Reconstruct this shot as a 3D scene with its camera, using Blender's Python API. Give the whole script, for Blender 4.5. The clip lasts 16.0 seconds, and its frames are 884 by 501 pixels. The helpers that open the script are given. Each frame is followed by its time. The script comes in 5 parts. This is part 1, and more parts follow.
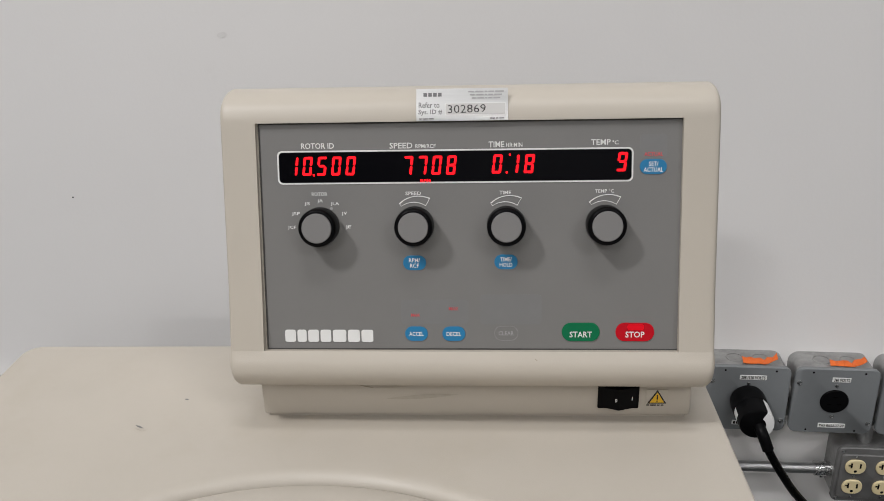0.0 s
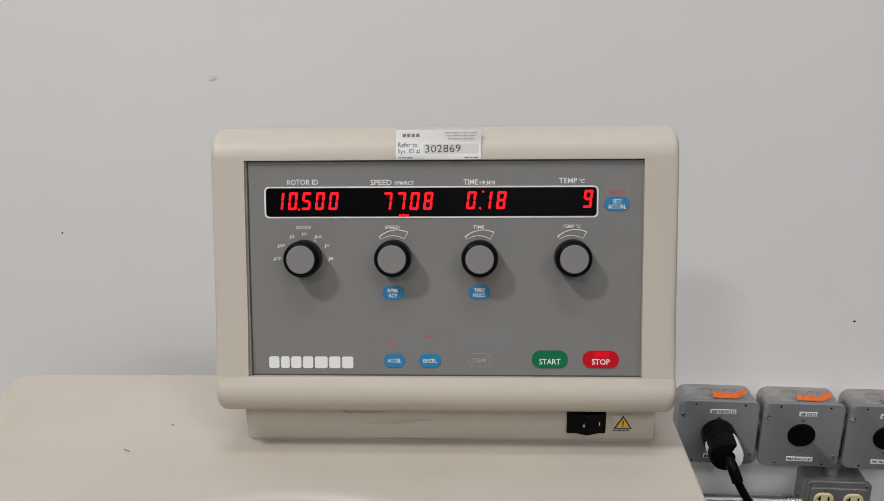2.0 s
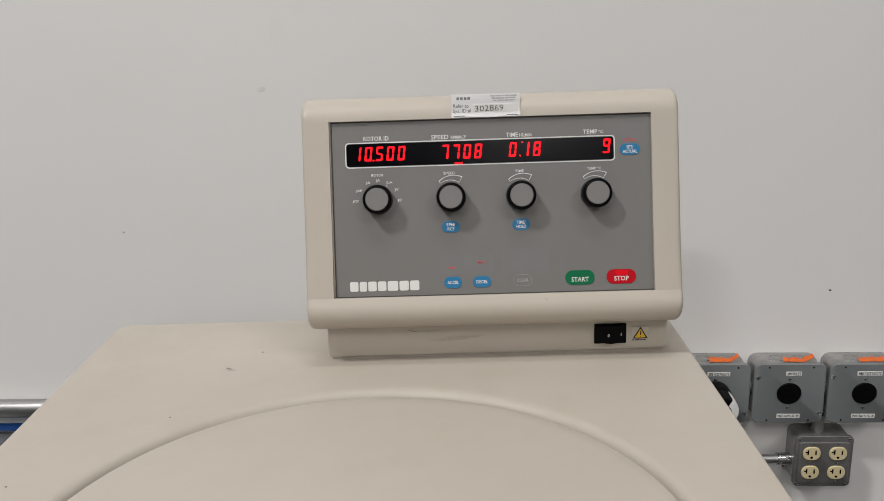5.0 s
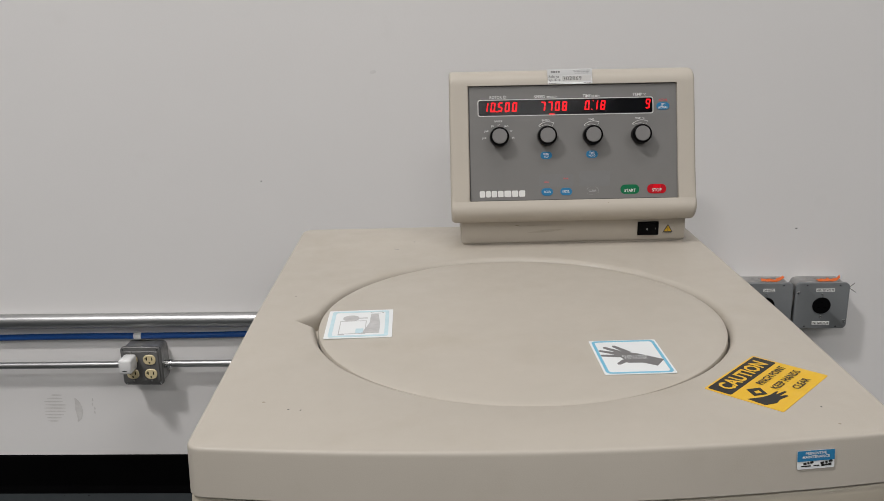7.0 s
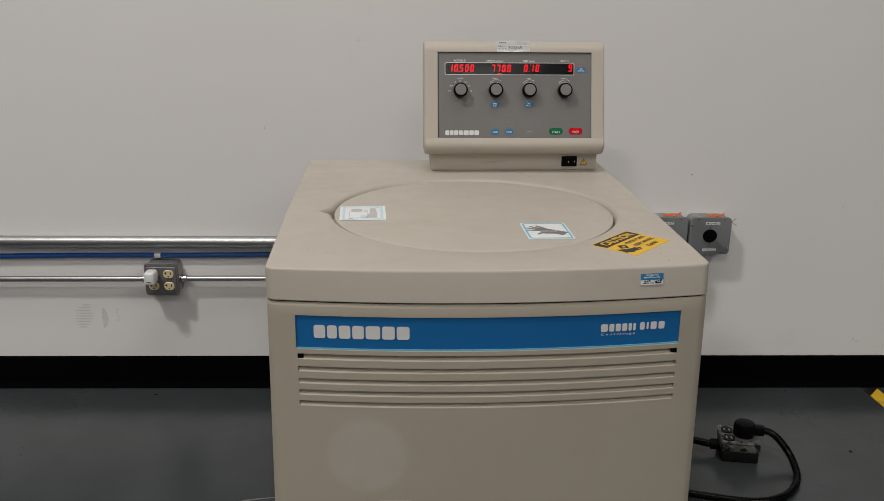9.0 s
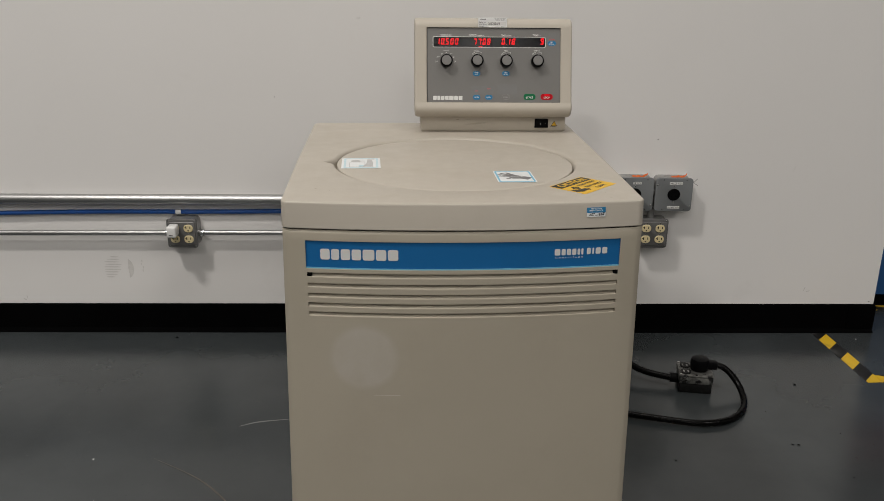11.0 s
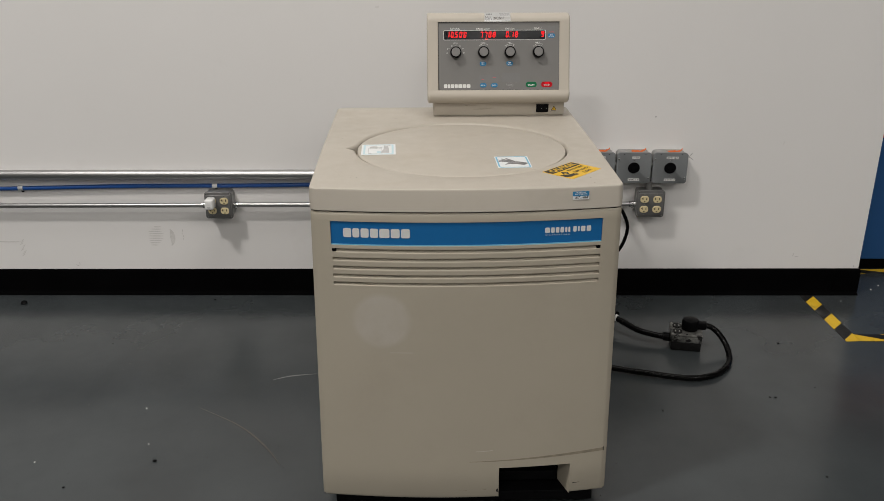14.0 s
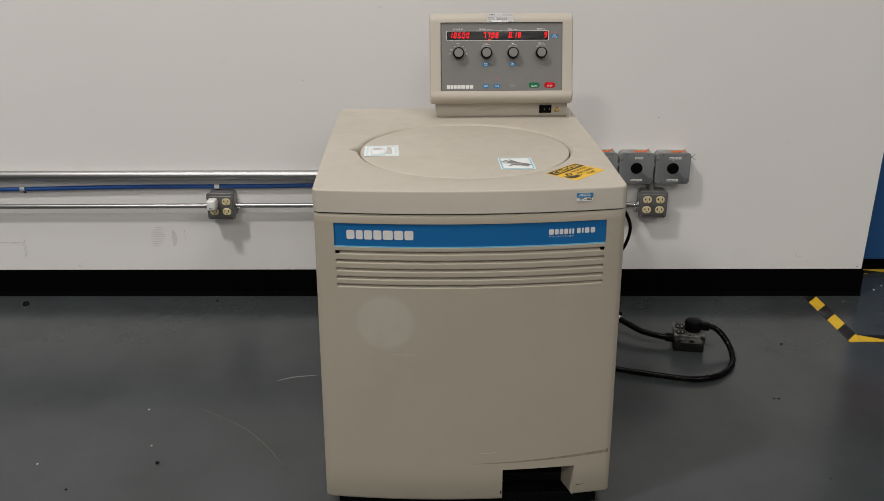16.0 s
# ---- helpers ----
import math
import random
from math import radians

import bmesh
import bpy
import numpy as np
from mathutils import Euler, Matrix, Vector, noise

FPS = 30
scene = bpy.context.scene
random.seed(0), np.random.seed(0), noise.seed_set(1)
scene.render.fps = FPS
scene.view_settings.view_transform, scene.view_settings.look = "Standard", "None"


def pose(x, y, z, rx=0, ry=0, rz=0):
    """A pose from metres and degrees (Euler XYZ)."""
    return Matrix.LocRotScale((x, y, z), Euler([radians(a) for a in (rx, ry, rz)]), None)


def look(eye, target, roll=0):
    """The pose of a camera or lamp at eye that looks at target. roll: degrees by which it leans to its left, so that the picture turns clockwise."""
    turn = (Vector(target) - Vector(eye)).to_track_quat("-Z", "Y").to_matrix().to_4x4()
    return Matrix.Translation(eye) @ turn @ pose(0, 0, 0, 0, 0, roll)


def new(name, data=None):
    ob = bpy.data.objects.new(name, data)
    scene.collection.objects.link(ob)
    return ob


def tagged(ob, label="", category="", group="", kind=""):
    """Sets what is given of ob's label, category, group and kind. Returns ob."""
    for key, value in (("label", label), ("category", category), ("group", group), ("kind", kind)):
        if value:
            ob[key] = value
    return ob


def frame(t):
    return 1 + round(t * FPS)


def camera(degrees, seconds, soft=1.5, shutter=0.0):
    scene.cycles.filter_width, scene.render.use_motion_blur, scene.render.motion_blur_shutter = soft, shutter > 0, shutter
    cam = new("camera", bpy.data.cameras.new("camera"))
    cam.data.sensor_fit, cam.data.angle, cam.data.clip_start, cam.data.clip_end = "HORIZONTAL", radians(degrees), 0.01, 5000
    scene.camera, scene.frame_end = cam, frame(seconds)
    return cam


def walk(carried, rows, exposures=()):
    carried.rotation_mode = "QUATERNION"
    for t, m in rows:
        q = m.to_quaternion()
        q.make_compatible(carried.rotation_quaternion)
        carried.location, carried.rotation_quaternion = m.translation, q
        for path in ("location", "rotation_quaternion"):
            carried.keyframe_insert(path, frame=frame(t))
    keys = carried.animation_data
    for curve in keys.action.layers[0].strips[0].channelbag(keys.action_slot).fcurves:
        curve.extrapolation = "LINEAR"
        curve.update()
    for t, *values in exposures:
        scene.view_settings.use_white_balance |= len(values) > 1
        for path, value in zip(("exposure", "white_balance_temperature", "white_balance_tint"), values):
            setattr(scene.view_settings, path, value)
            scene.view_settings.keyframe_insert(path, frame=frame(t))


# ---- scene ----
cam = camera(54.0, 16.0, soft=0.6)
PATH = [
    (0, (0.0176, -1.2631, 1.2952), (-0.1990, 0.5619, 0.5063), -1.82),
    (0.5, (0.0206, -1.2655, 1.2933), (-0.1755, 0.5627, 0.5063), -1.35),
    (1, (0.0234, -1.2670, 1.2877), (-0.1711, 0.5683, 0.5171), -0.76),
    (1.5, (0.0238, -1.2795, 1.2937), (-0.1874, 0.5715, 0.5661), 0.17),
    (2, (0.0285, -1.3067, 1.3029), (-0.1526, 0.5584, 0.6040), -1.02),
    (2.5, (0.0226, -1.3252, 1.3048), (-0.1148, 0.5500, 0.6232), -0.67),
    (3, (0.0201, -1.3284, 1.2996), (-0.1576, 0.5422, 0.6147), -0.61),
    (3.2, (0.0160, -1.3310, 1.3036), (-0.1778, 0.5368, 0.6155), -0.28),
    (5.3, (-0.0511, -1.5900, 1.2413), (-0.1721, 0.3248, 0.6766), -2.71),
    (5.5, (-0.0718, -1.6413, 1.2467), (-0.1701, 0.2734, 0.6771), -2.97),
    (6, (-0.1065, -1.7716, 1.2545), (-0.1862, 0.1448, 0.6881), -3.53),
    (6.5, (-0.1413, -1.9251, 1.2659), (-0.2341, -0.0024, 0.7233), -1.56),
    (7, (-0.1880, -2.0585, 1.2556), (-0.2896, -0.1411, 0.6959), -1.23),
    (7.5, (-0.1855, -2.2232, 1.2532), (-0.2309, -0.2988, 0.7105), -1.04),
    (8, (-0.1846, -2.3710, 1.2608), (-0.2198, -0.4478, 0.7128), 0.76),
    (8.5, (-0.2073, -2.4744, 1.2650), (-0.2105, -0.5690, 0.6575), 0.48),
    (8.7, (-0.2110, -2.5210, 1.2710), (-0.2080, -0.6160, 0.6660), 0.55),
    (10.8, (-0.1829, -2.8737, 1.2927), (-0.1545, -0.9816, 0.6452), 0.37),
    (11, (-0.1739, -2.9047, 1.2933), (-0.1710, -1.0126, 0.6452), 0.68),
    (11.5, (-0.1491, -2.9694, 1.3002), (-0.2011, -1.0830, 0.6379), 0.53),
    (12, (-0.1304, -2.9971, 1.3129), (-0.1920, -1.1295, 0.5999), -0.16),
    (12.5, (-0.1230, -3.0313, 1.3365), (-0.1740, -1.1502, 0.6590), 0.57),
    (13, (-0.1263, -3.0934, 1.3700), (-0.1564, -1.2096, 0.6988), 0.48),
    (13.5, (-0.1261, -3.1276, 1.4088), (-0.1548, -1.2712, 0.6652), -0.34),
    (14, (-0.1304, -3.1416, 1.4252), (-0.1853, -1.2847, 0.6845), -0.12),
    (14.5, (-0.1290, -3.1402, 1.4308), (-0.1960, -1.2846, 0.6877), -0.15),
    (15, (-0.1335, -3.1350, 1.4297), (-0.1841, -1.2757, 0.6947), 0.28),
    (15.5, (-0.1363, -3.1356, 1.4264), (-0.1893, -1.2723, 0.7016), 0.02),
    (16, (-0.1370, -3.1350, 1.4292), (-0.1935, -1.2790, 0.6864), -0.18),
]
EXPOSURES = [(0.0, -1.35, 6150, 12), (3.2, -1.38, 6150, 12), (5.5, -1.41, 6300, 12), (7.0, -1.52, 6250, 12), (7.5, -1.61, 6300, 12), (8.5, -1.74, 6400, 12), (11.0, -1.62, 6550, 11), (13.0, -1.47, 6500, 11), (14.0, -1.49, 6480, 11), (16.0, -1.49, 6480, 11)]
walk(cam, [(t, look(eye, target, roll)) for t, eye, target, roll in PATH], EXPOSURES)

# ---- light: ceiling lamps placed by their shadows, plus an added far fill, in a closed workshop ----
world = bpy.data.worlds.new("world")
scene.world = world
world.use_nodes = True
world.node_tree.nodes["Background"].inputs[0].default_value = (0.8, 0.85, 0.9, 1)
world.node_tree.nodes["Background"].inputs[1].default_value = 0.05


def overhead_light(x, y, z, watts, sx=1.2, sy=0.35, colour=(1.0, 0.965, 0.91)):
    data = bpy.data.lights.new("overhead_light", "AREA")
    data.shape, data.size, data.size_y, data.energy, data.color = "RECTANGLE", sx, sy, watts, colour
    ob = new("overhead_light", data)
    ob.location = (x, y, z)
    return ob


overhead_light(-2.9, -2.9, 6.0, 640, 0.65, 0.5)
overhead_light(-2.4, -7.4, 6.0, 470, 0.8, 0.6)
overhead_light(4.4, -5.4, 6.0, 540, 2.4, 1.6)
# Unseen far fill, added to lift the machine's front faces.
overhead_light(1.5, -11.9, 6.0, 620, 1.6, 0.7)
overhead_light(0.3, -1.6, 6.0, 190, 2.0, 0.7)


# ---- materials ----
def noise_node(nt, scale, detail=4.0, rough=0.55, stretch=None):
    n = nt.nodes.new("ShaderNodeTexNoise")
    n.inputs["Scale"].default_value, n.inputs["Detail"].default_value, n.inputs["Roughness"].default_value = scale, detail, rough
    co = nt.nodes.new("ShaderNodeTexCoord")
    if stretch:
        mp = nt.nodes.new("ShaderNodeMapping")
        mp.inputs["Scale"].default_value = stretch
        nt.links.new(co.outputs["Object"], mp.inputs["Vector"])
        nt.links.new(mp.outputs[0], n.inputs["Vector"])
    else:
        nt.links.new(co.outputs["Object"], n.inputs["Vector"])
    return n


def ramp(nt, src, lo, hi, a=(0, 0, 0, 1), b=(1, 1, 1, 1)):
    r = nt.nodes.new("ShaderNodeValToRGB")
    r.color_ramp.elements[0].position, r.color_ramp.elements[1].position = lo, hi
    r.color_ramp.elements[0].color, r.color_ramp.elements[1].color = a, b
    nt.links.new(src, r.inputs[0])
    return r


def mix(nt, fac, a, b):
    m = nt.nodes.new("ShaderNodeMix")
    m.data_type = "RGBA"
    for socket, value in ((m.inputs[0], fac), (m.inputs[6], a), (m.inputs[7], b)):
        if isinstance(value, (int, float)):
            socket.default_value = value
        elif isinstance(value, tuple):
            socket.default_value = (*value, 1) if len(value) == 3 else value
        else:
            nt.links.new(value, socket)
    return m.outputs[2]


def material(name, colour, rough=0.5, metal=0.0, vary=0.08, vscale=6.0, stain=None, sscale=2.0, stain_at=(0.55, 0.8), sdetail=8.0,
             bump=0.0, bscale=300.0, stretch=None, rvary=0.12, spec=0.5, glow=0.0, coat=0.0):
    """A painted, moulded or metal surface: colour varied at two scales, uneven gloss, fine relief."""
    m = bpy.data.materials.new(name)
    m.use_nodes = True
    nt = m.node_tree
    p = nt.nodes["Principled BSDF"]
    p.inputs["Roughness"].default_value, p.inputs["Metallic"].default_value = rough, metal
    p.inputs["Specular IOR Level"].default_value, p.inputs["Coat Weight"].default_value = spec, coat
    big = noise_node(nt, vscale, 5, 0.6, stretch)
    dark = tuple(c * (1 - vary) for c in colour)
    lite = tuple(min(1, c * (1 + vary)) for c in colour)
    col = mix(nt, ramp(nt, big.outputs[0], 0.3, 0.7).outputs[0], dark, lite)
    if stain:
        s = noise_node(nt, sscale, sdetail, 0.65)
        col = mix(nt, ramp(nt, s.outputs[0], *stain_at).outputs[0], col, stain)
    nt.links.new(col, p.inputs["Base Color"])
    if rvary:
        r = noise_node(nt, vscale * 5, 4, 0.6, stretch)
        rr = ramp(nt, r.outputs[0], 0.25, 0.75, (max(0, rough - rvary),) * 3 + (1,), (min(1, rough + rvary),) * 3 + (1,))
        nt.links.new(rr.outputs[0], p.inputs["Roughness"])
    if bump:
        b = noise_node(nt, bscale, 3, 0.5, stretch)
        bn = nt.nodes.new("ShaderNodeBump")
        bn.inputs["Strength"].default_value, bn.inputs["Distance"].default_value = bump, 0.001
        nt.links.new(b.outputs[0], bn.inputs["Height"])
        nt.links.new(bn.outputs[0], p.inputs["Normal"])
    if glow:
        p.inputs["Emission Color"].default_value = (*colour, 1)
        p.inputs["Emission Strength"].default_value = glow
    return m


BEIGE = material("beige_paint", (0.448, 0.410, 0.352), 0.48, vary=0.03, vscale=4, stain=(0.405, 0.362, 0.296), sscale=6, stain_at=(0.54, 0.85), bump=0.12, bscale=900)
def round_pale_patch(mat, x, z, r):
    """A round patch, slightly paler in base colour, with a soft edge."""
    nt = mat.node_tree
    p = nt.nodes["Principled BSDF"]
    co = nt.nodes.new("ShaderNodeTexCoord")
    mp = nt.nodes.new("ShaderNodeMapping")
    mp.inputs["Scale"].default_value = (1, 0, 1)
    nt.links.new(co.outputs["Object"], mp.inputs["Vector"])
    d = nt.nodes.new("ShaderNodeVectorMath")
    d.operation = "DISTANCE"
    d.inputs[1].default_value = (x, 0, z)
    nt.links.new(mp.outputs[0], d.inputs[0])
    f = ramp(nt, d.outputs["Value"], r * 0.86, r * 1.06, (1, 1, 1, 1), (0, 0, 0, 1))
    n = noise_node(nt, 14, 4, 0.6)
    k = nt.nodes.new("ShaderNodeMath")
    k.operation = "MULTIPLY"
    nt.links.new(f.outputs[0], k.inputs[0])
    nt.links.new(ramp(nt, n.outputs[0], 0.25, 0.7, (0.25, 0.25, 0.25, 1)).outputs[0], k.inputs[1])
    old = p.inputs["Base Color"].links[0].from_socket
    nt.links.new(mix(nt, k.outputs[0], old, (0.485, 0.45, 0.395)), p.inputs["Base Color"])
    return mat


BEIGE_FRONT = round_pale_patch(material("beige_front_paint", (0.426, 0.384, 0.308), 0.48, vary=0.03, vscale=3, stain=(0.395, 0.350, 0.280), sscale=4, stain_at=(0.52, 0.8), bump=0.12, bscale=900), -0.196, 0.533, 0.068)
BEIGE_HEAD = material("beige_plastic", (0.472, 0.430, 0.366), 0.45, vary=0.02, vscale=5, bump=0.10, bscale=1200)
WALL = material("white_wall_paint", (0.80, 0.785, 0.77), 0.55, vary=0.012, vscale=1.5, stain=(0.74, 0.72, 0.70), sscale=3.5, stain_at=(0.62, 0.9), bump=0.15, bscale=180)
FLOOR = material("grey_epoxy_floor", (0.0405, 0.0465, 0.0490), 0.22, vary=0.18, vscale=2.2, stain=(0.029, 0.032, 0.034), sscale=1.3, bump=0.03, bscale=14, rvary=0.04, sdetail=3.0)


def specked(mat, scale, at, colour):
    """Small dark specks of dirt pressed into a surface, thicker in some places than others."""
    nt = mat.node_tree
    p = nt.nodes["Principled BSDF"]
    old = p.inputs["Base Color"].links[0].from_socket
    fine = noise_node(nt, scale, 2, 0.5)
    broad = noise_node(nt, 1.7, 3, 0.5)
    k = nt.nodes.new("ShaderNodeMath")
    k.operation = "MULTIPLY"
    nt.links.new(ramp(nt, fine.outputs[0], *at).outputs[0], k.inputs[0])
    nt.links.new(ramp(nt, broad.outputs[0], 0.42, 0.60).outputs[0], k.inputs[1])
    nt.links.new(mix(nt, k.outputs[0], old, colour), p.inputs["Base Color"])


specked(FLOOR, 75, (0.74, 0.78), (0.006, 0.006, 0.006))
RUBBER = material("black_rubber_base", (0.002, 0.002, 0.0022), 0.8, vary=0.2, spec=0.01)
BLACK = material("black_plastic", (0.003, 0.003, 0.0034), 0.36, vary=0.15, spec=0.06)
CORD = material("black_cable_sheath", (0.002, 0.002, 0.002), 0.26, vary=0.2, spec=0.11, bump=0.05, bscale=400)
GREY = material("grey_faceplate", (0.172, 0.168, 0.161), 0.5, vary=0.02, vscale=12, bump=0.05, bscale=1500)
GREY_CAP = material("grey_knob_cap", (0.185, 0.18, 0.176), 0.5, vary=0.03)
WHITE_INK = material("white_ink", (0.72, 0.72, 0.70), 0.5, vary=0.02, rvary=0)
FADED_INK = material("faded_grey_ink", (0.36, 0.355, 0.35), 0.5, vary=0.04, rvary=0)
GAP_GREY = material("dark_panel_gap", (0.045, 0.043, 0.040), 0.6, vary=0.05)
WORN_INK = material("worn_grey_ink", (0.46, 0.455, 0.45), 0.5, vary=0.12, vscale=80, rvary=0)
BLACK_INK = material("black_ink", (0.012, 0.011, 0.01), 0.5, vary=0.02, rvary=0)
GREY_INK = material("grey_ink", (0.16, 0.155, 0.155), 0.5, vary=0.08, vscale=40, rvary=0)
BLUE_BTN = material("blue_button", (0.025, 0.18, 0.36), 0.4, vary=0.05, rvary=0.05, spec=0.25)
GREEN_BTN = material("green_button", (0.004, 0.14, 0.055), 0.4, vary=0.05, rvary=0.05, spec=0.2)
def glowing(name, colour, strength):
    """A lit red lamp: dark when off, with its own light."""
    m = material(name, (0.02, 0.001, 0.001), 0.5, rvary=0, spec=0.05)
    p = m.node_tree.nodes["Principled BSDF"]
    p.inputs["Emission Color"].default_value, p.inputs["Emission Strength"].default_value = (*colour, 1), strength
    return m


STOP_LAMP = glowing("dim_red_lamp", (1.0, 0.008, 0.02), 1.6)
STOP_RED = material("lit_red_button", (0.45, 0.004, 0.012), 0.4, vary=0.05, rvary=0.05, spec=0.15, glow=0.06)
LED = glowing("red_led_segment", (1.0, 0.008, 0.014), 4.6)
LED_FAINT = material("dim_red_led", (0.55, 0.07, 0.08), 0.5, rvary=0, glow=0.25)
GLASS_BLACK = material("black_display_window", (0.002, 0.002, 0.003), 0.18, vary=0.1, rvary=0.03, spec=0.08)
BAND = material("blue_band", (0.008, 0.135, 0.37), 0.42, vary=0.03, rvary=0.05, spec=0.35)
STICKER = material("white_sticker", (0.74, 0.76, 0.76), 0.4, vary=0.02, rvary=0.05)
CYAN_INK = material("light_blue_ink", (0.16, 0.45, 0.62), 0.45, vary=0.05, rvary=0.05)
PALE_CYAN = material("faded_blue_ink", (0.50, 0.66, 0.71), 0.45, vary=0.08, vscale=60, rvary=0.05)
YELLOW = material("yellow_sticker", (0.72, 0.43, 0.012), 0.4, vary=0.04, stain=(0.62, 0.37, 0.02), sscale=12)
TAPE_YELLOW = material("yellow_floor_tape", (0.66, 0.42, 0.02), 0.5, vary=0.08, stain=(0.3, 0.2, 0.03), sscale=14)
TAPE_BLACK = material("black_floor_tape", (0.006, 0.006, 0.006), 0.5, vary=0.2, stain=(0.08, 0.08, 0.08), sscale=10)
FOIL = material("silver_foil_label", (0.66, 0.66, 0.65), 0.36, metal=0.85, vary=0.03, vscale=20, stretch=(1, 30, 1), rvary=0.05)
STEEL = material("galvanised_conduit", (0.43, 0.43, 0.43), 0.40, metal=1.0, vary=0.05, vscale=6, stretch=(1, 8, 8), stain=(0.44, 0.44, 0.44), sscale=6, rvary=0.06)
ZINC = material("zinc_fitting", (0.62, 0.62, 0.61), 0.25, metal=1.0, vary=0.15, vscale=60)
BRIGHT_ZINC = material("bright_zinc_strap", (0.66, 0.66, 0.65), 0.35, metal=0.35, vary=0.08, vscale=60)
BOX_GREY = material("grey_box_enamel", (0.172, 0.182, 0.187), 0.42, vary=0.06, vscale=12, bump=0.05, bscale=500)
BOX_ZINC = material("galvanised_box", (0.34, 0.34, 0.335), 0.42, metal=0.7, vary=0.22, vscale=45, stain=(0.2, 0.2, 0.2), sscale=18)
BOX_DIRTY = material("scuffed_box_metal", (0.17, 0.17, 0.16), 0.42, metal=0.5, vary=0.55, vscale=45, stain=(0.015, 0.015, 0.015), sscale=38, stain_at=(0.53, 0.60))
BOX_BLACK = material("blackened_box_metal", (0.010, 0.010, 0.010), 0.5, metal=0.2, vary=0.4, vscale=40, stain=(0.12, 0.12, 0.11), sscale=50, stain_at=(0.64, 0.70), spec=0.15)
PAPER_GREY = material("pale_receptacle_grey", (0.30, 0.30, 0.29), 0.5, vary=0.2, vscale=40)
OUTLET_GREY = material("dull_grey_outlet_cover", (0.135, 0.134, 0.131), 0.45, metal=0.25, vary=0.15, vscale=30)
IVORY = material("ivory_receptacle", (0.66, 0.56, 0.33), 0.4, vary=0.03)
BLUE_CABLE = material("blue_cable_sheath", (0.006, 0.065, 0.27), 0.4, vary=0.08, stain=(0.02, 0.05, 0.2), sscale=12)
WHITE_PLASTIC = material("white_plastic", (0.74, 0.74, 0.73), 0.35, vary=0.02)
ORANGE = material("orange_tape", (0.66, 0.125, 0.012), 0.55, vary=0.1, vscale=30)
PAPER = material("white_paper_label", (0.74, 0.74, 0.72), 0.5, vary=0.02)
SILVER_PAPER = material("silver_paper", (0.56, 0.55, 0.53), 0.5, vary=0.03)
BLUE_PAINT = material("blue_machine_enamel", (0.016, 0.085, 0.24), 0.4, vary=0.06, vscale=4)
RED_PAINT = material("red_machine_enamel", (0.55, 0.012, 0.012), 0.4, vary=0.06, vscale=4)
SMUDGE = material("grey_scuff", (0.66, 0.645, 0.625), 0.6, vary=0.1, vscale=60)
PALE_MARK = material("pale_grey_smudge", (0.735, 0.72, 0.705), 0.6, vary=0.03, vscale=60)
DARK_SMUDGE = material("brown_scuff", (0.27, 0.235, 0.175), 0.6, vary=0.2, vscale=60)
CEIL = material("ceiling_paint", (0.30, 0.30, 0.29), 0.8, vary=0.04)
ROOM = material("workshop_wall_paint", (0.30, 0.295, 0.285), 0.7, vary=0.05)


# ---- mesh helpers ----
def thing(name, label, category, m=Matrix(), group="", kind=""):
    ob = new(name)
    ob.matrix_basis = m
    ob.empty_display_size = 0.05
    return tagged(ob, label, category, group, kind)


def part(name, bm, mat, parent=None, label="", smooth=False, m=None):
    """Links a bmesh as one mesh object under a thing or part."""
    me = bpy.data.meshes.new(name)
    bmesh.ops.recalc_face_normals(bm, faces=bm.faces)
    bm.to_mesh(me)
    bm.free()
    if smooth:
        me.polygons.foreach_set("use_smooth", [True] * len(me.polygons))
        me.set_sharp_from_angle(angle=radians(38))
    me.materials.append(mat)
    ob = new(name, me)
    if parent is not None:
        ob.parent = parent
    if m is not None:
        ob.matrix_basis = m
    if label:
        ob["label"] = label
    return ob


def box(bm, x0, x1, y0, y1, z0, z1, bevel=0.0, seg=2):
    vs = [bm.verts.new(p) for p in ((x0, y0, z0), (x1, y0, z0), (x1, y1, z0), (x0, y1, z0), (x0, y0, z1), (x1, y0, z1), (x1, y1, z1), (x0, y1, z1))]
    fs = [bm.faces.new([vs[i] for i in f]) for f in ((3, 2, 1, 0), (4, 5, 6, 7), (0, 1, 5, 4), (1, 2, 6, 5), (2, 3, 7, 6), (3, 0, 4, 7))]
    if bevel:
        es = list({e for f in fs for e in f.edges})
        bmesh.ops.bevel(bm, geom=es, offset=bevel, segments=seg, affect="EDGES", profile=0.5)
    return bm


def boxed(*a, **k):
    return box(bmesh.new(), *a, **k)


def prism(bm, pts, z0, z1, top=None):
    """A flat outline (x, y) raised from z0 to z1; top: another outline of the same length."""
    top = top or pts
    a = [bm.verts.new((x, y, z0)) for x, y in pts]
    b = [bm.verts.new((x, y, z1)) for x, y in top]
    n = len(pts)
    for i in range(n):
        bm.faces.new((a[i], a[(i + 1) % n], b[(i + 1) % n], b[i]))
    bm.faces.new(b)
    bm.faces.new(a[::-1])
    return bm


def round_rect(cx, cy, w, h, r, seg=5):
    r = min(r, w / 2 - 1e-6, h / 2 - 1e-6)
    pts = []
    for k, (sx, sy) in enumerate(((1, 1), (-1, 1), (-1, -1), (1, -1))):
        for i in range(seg + 1):
            a = radians(90 * k + 90 * i / seg)
            pts.append((cx + sx * (w / 2 - r) + r * math.cos(a), cy + sy * (h / 2 - r) + r * math.sin(a)))
    return pts


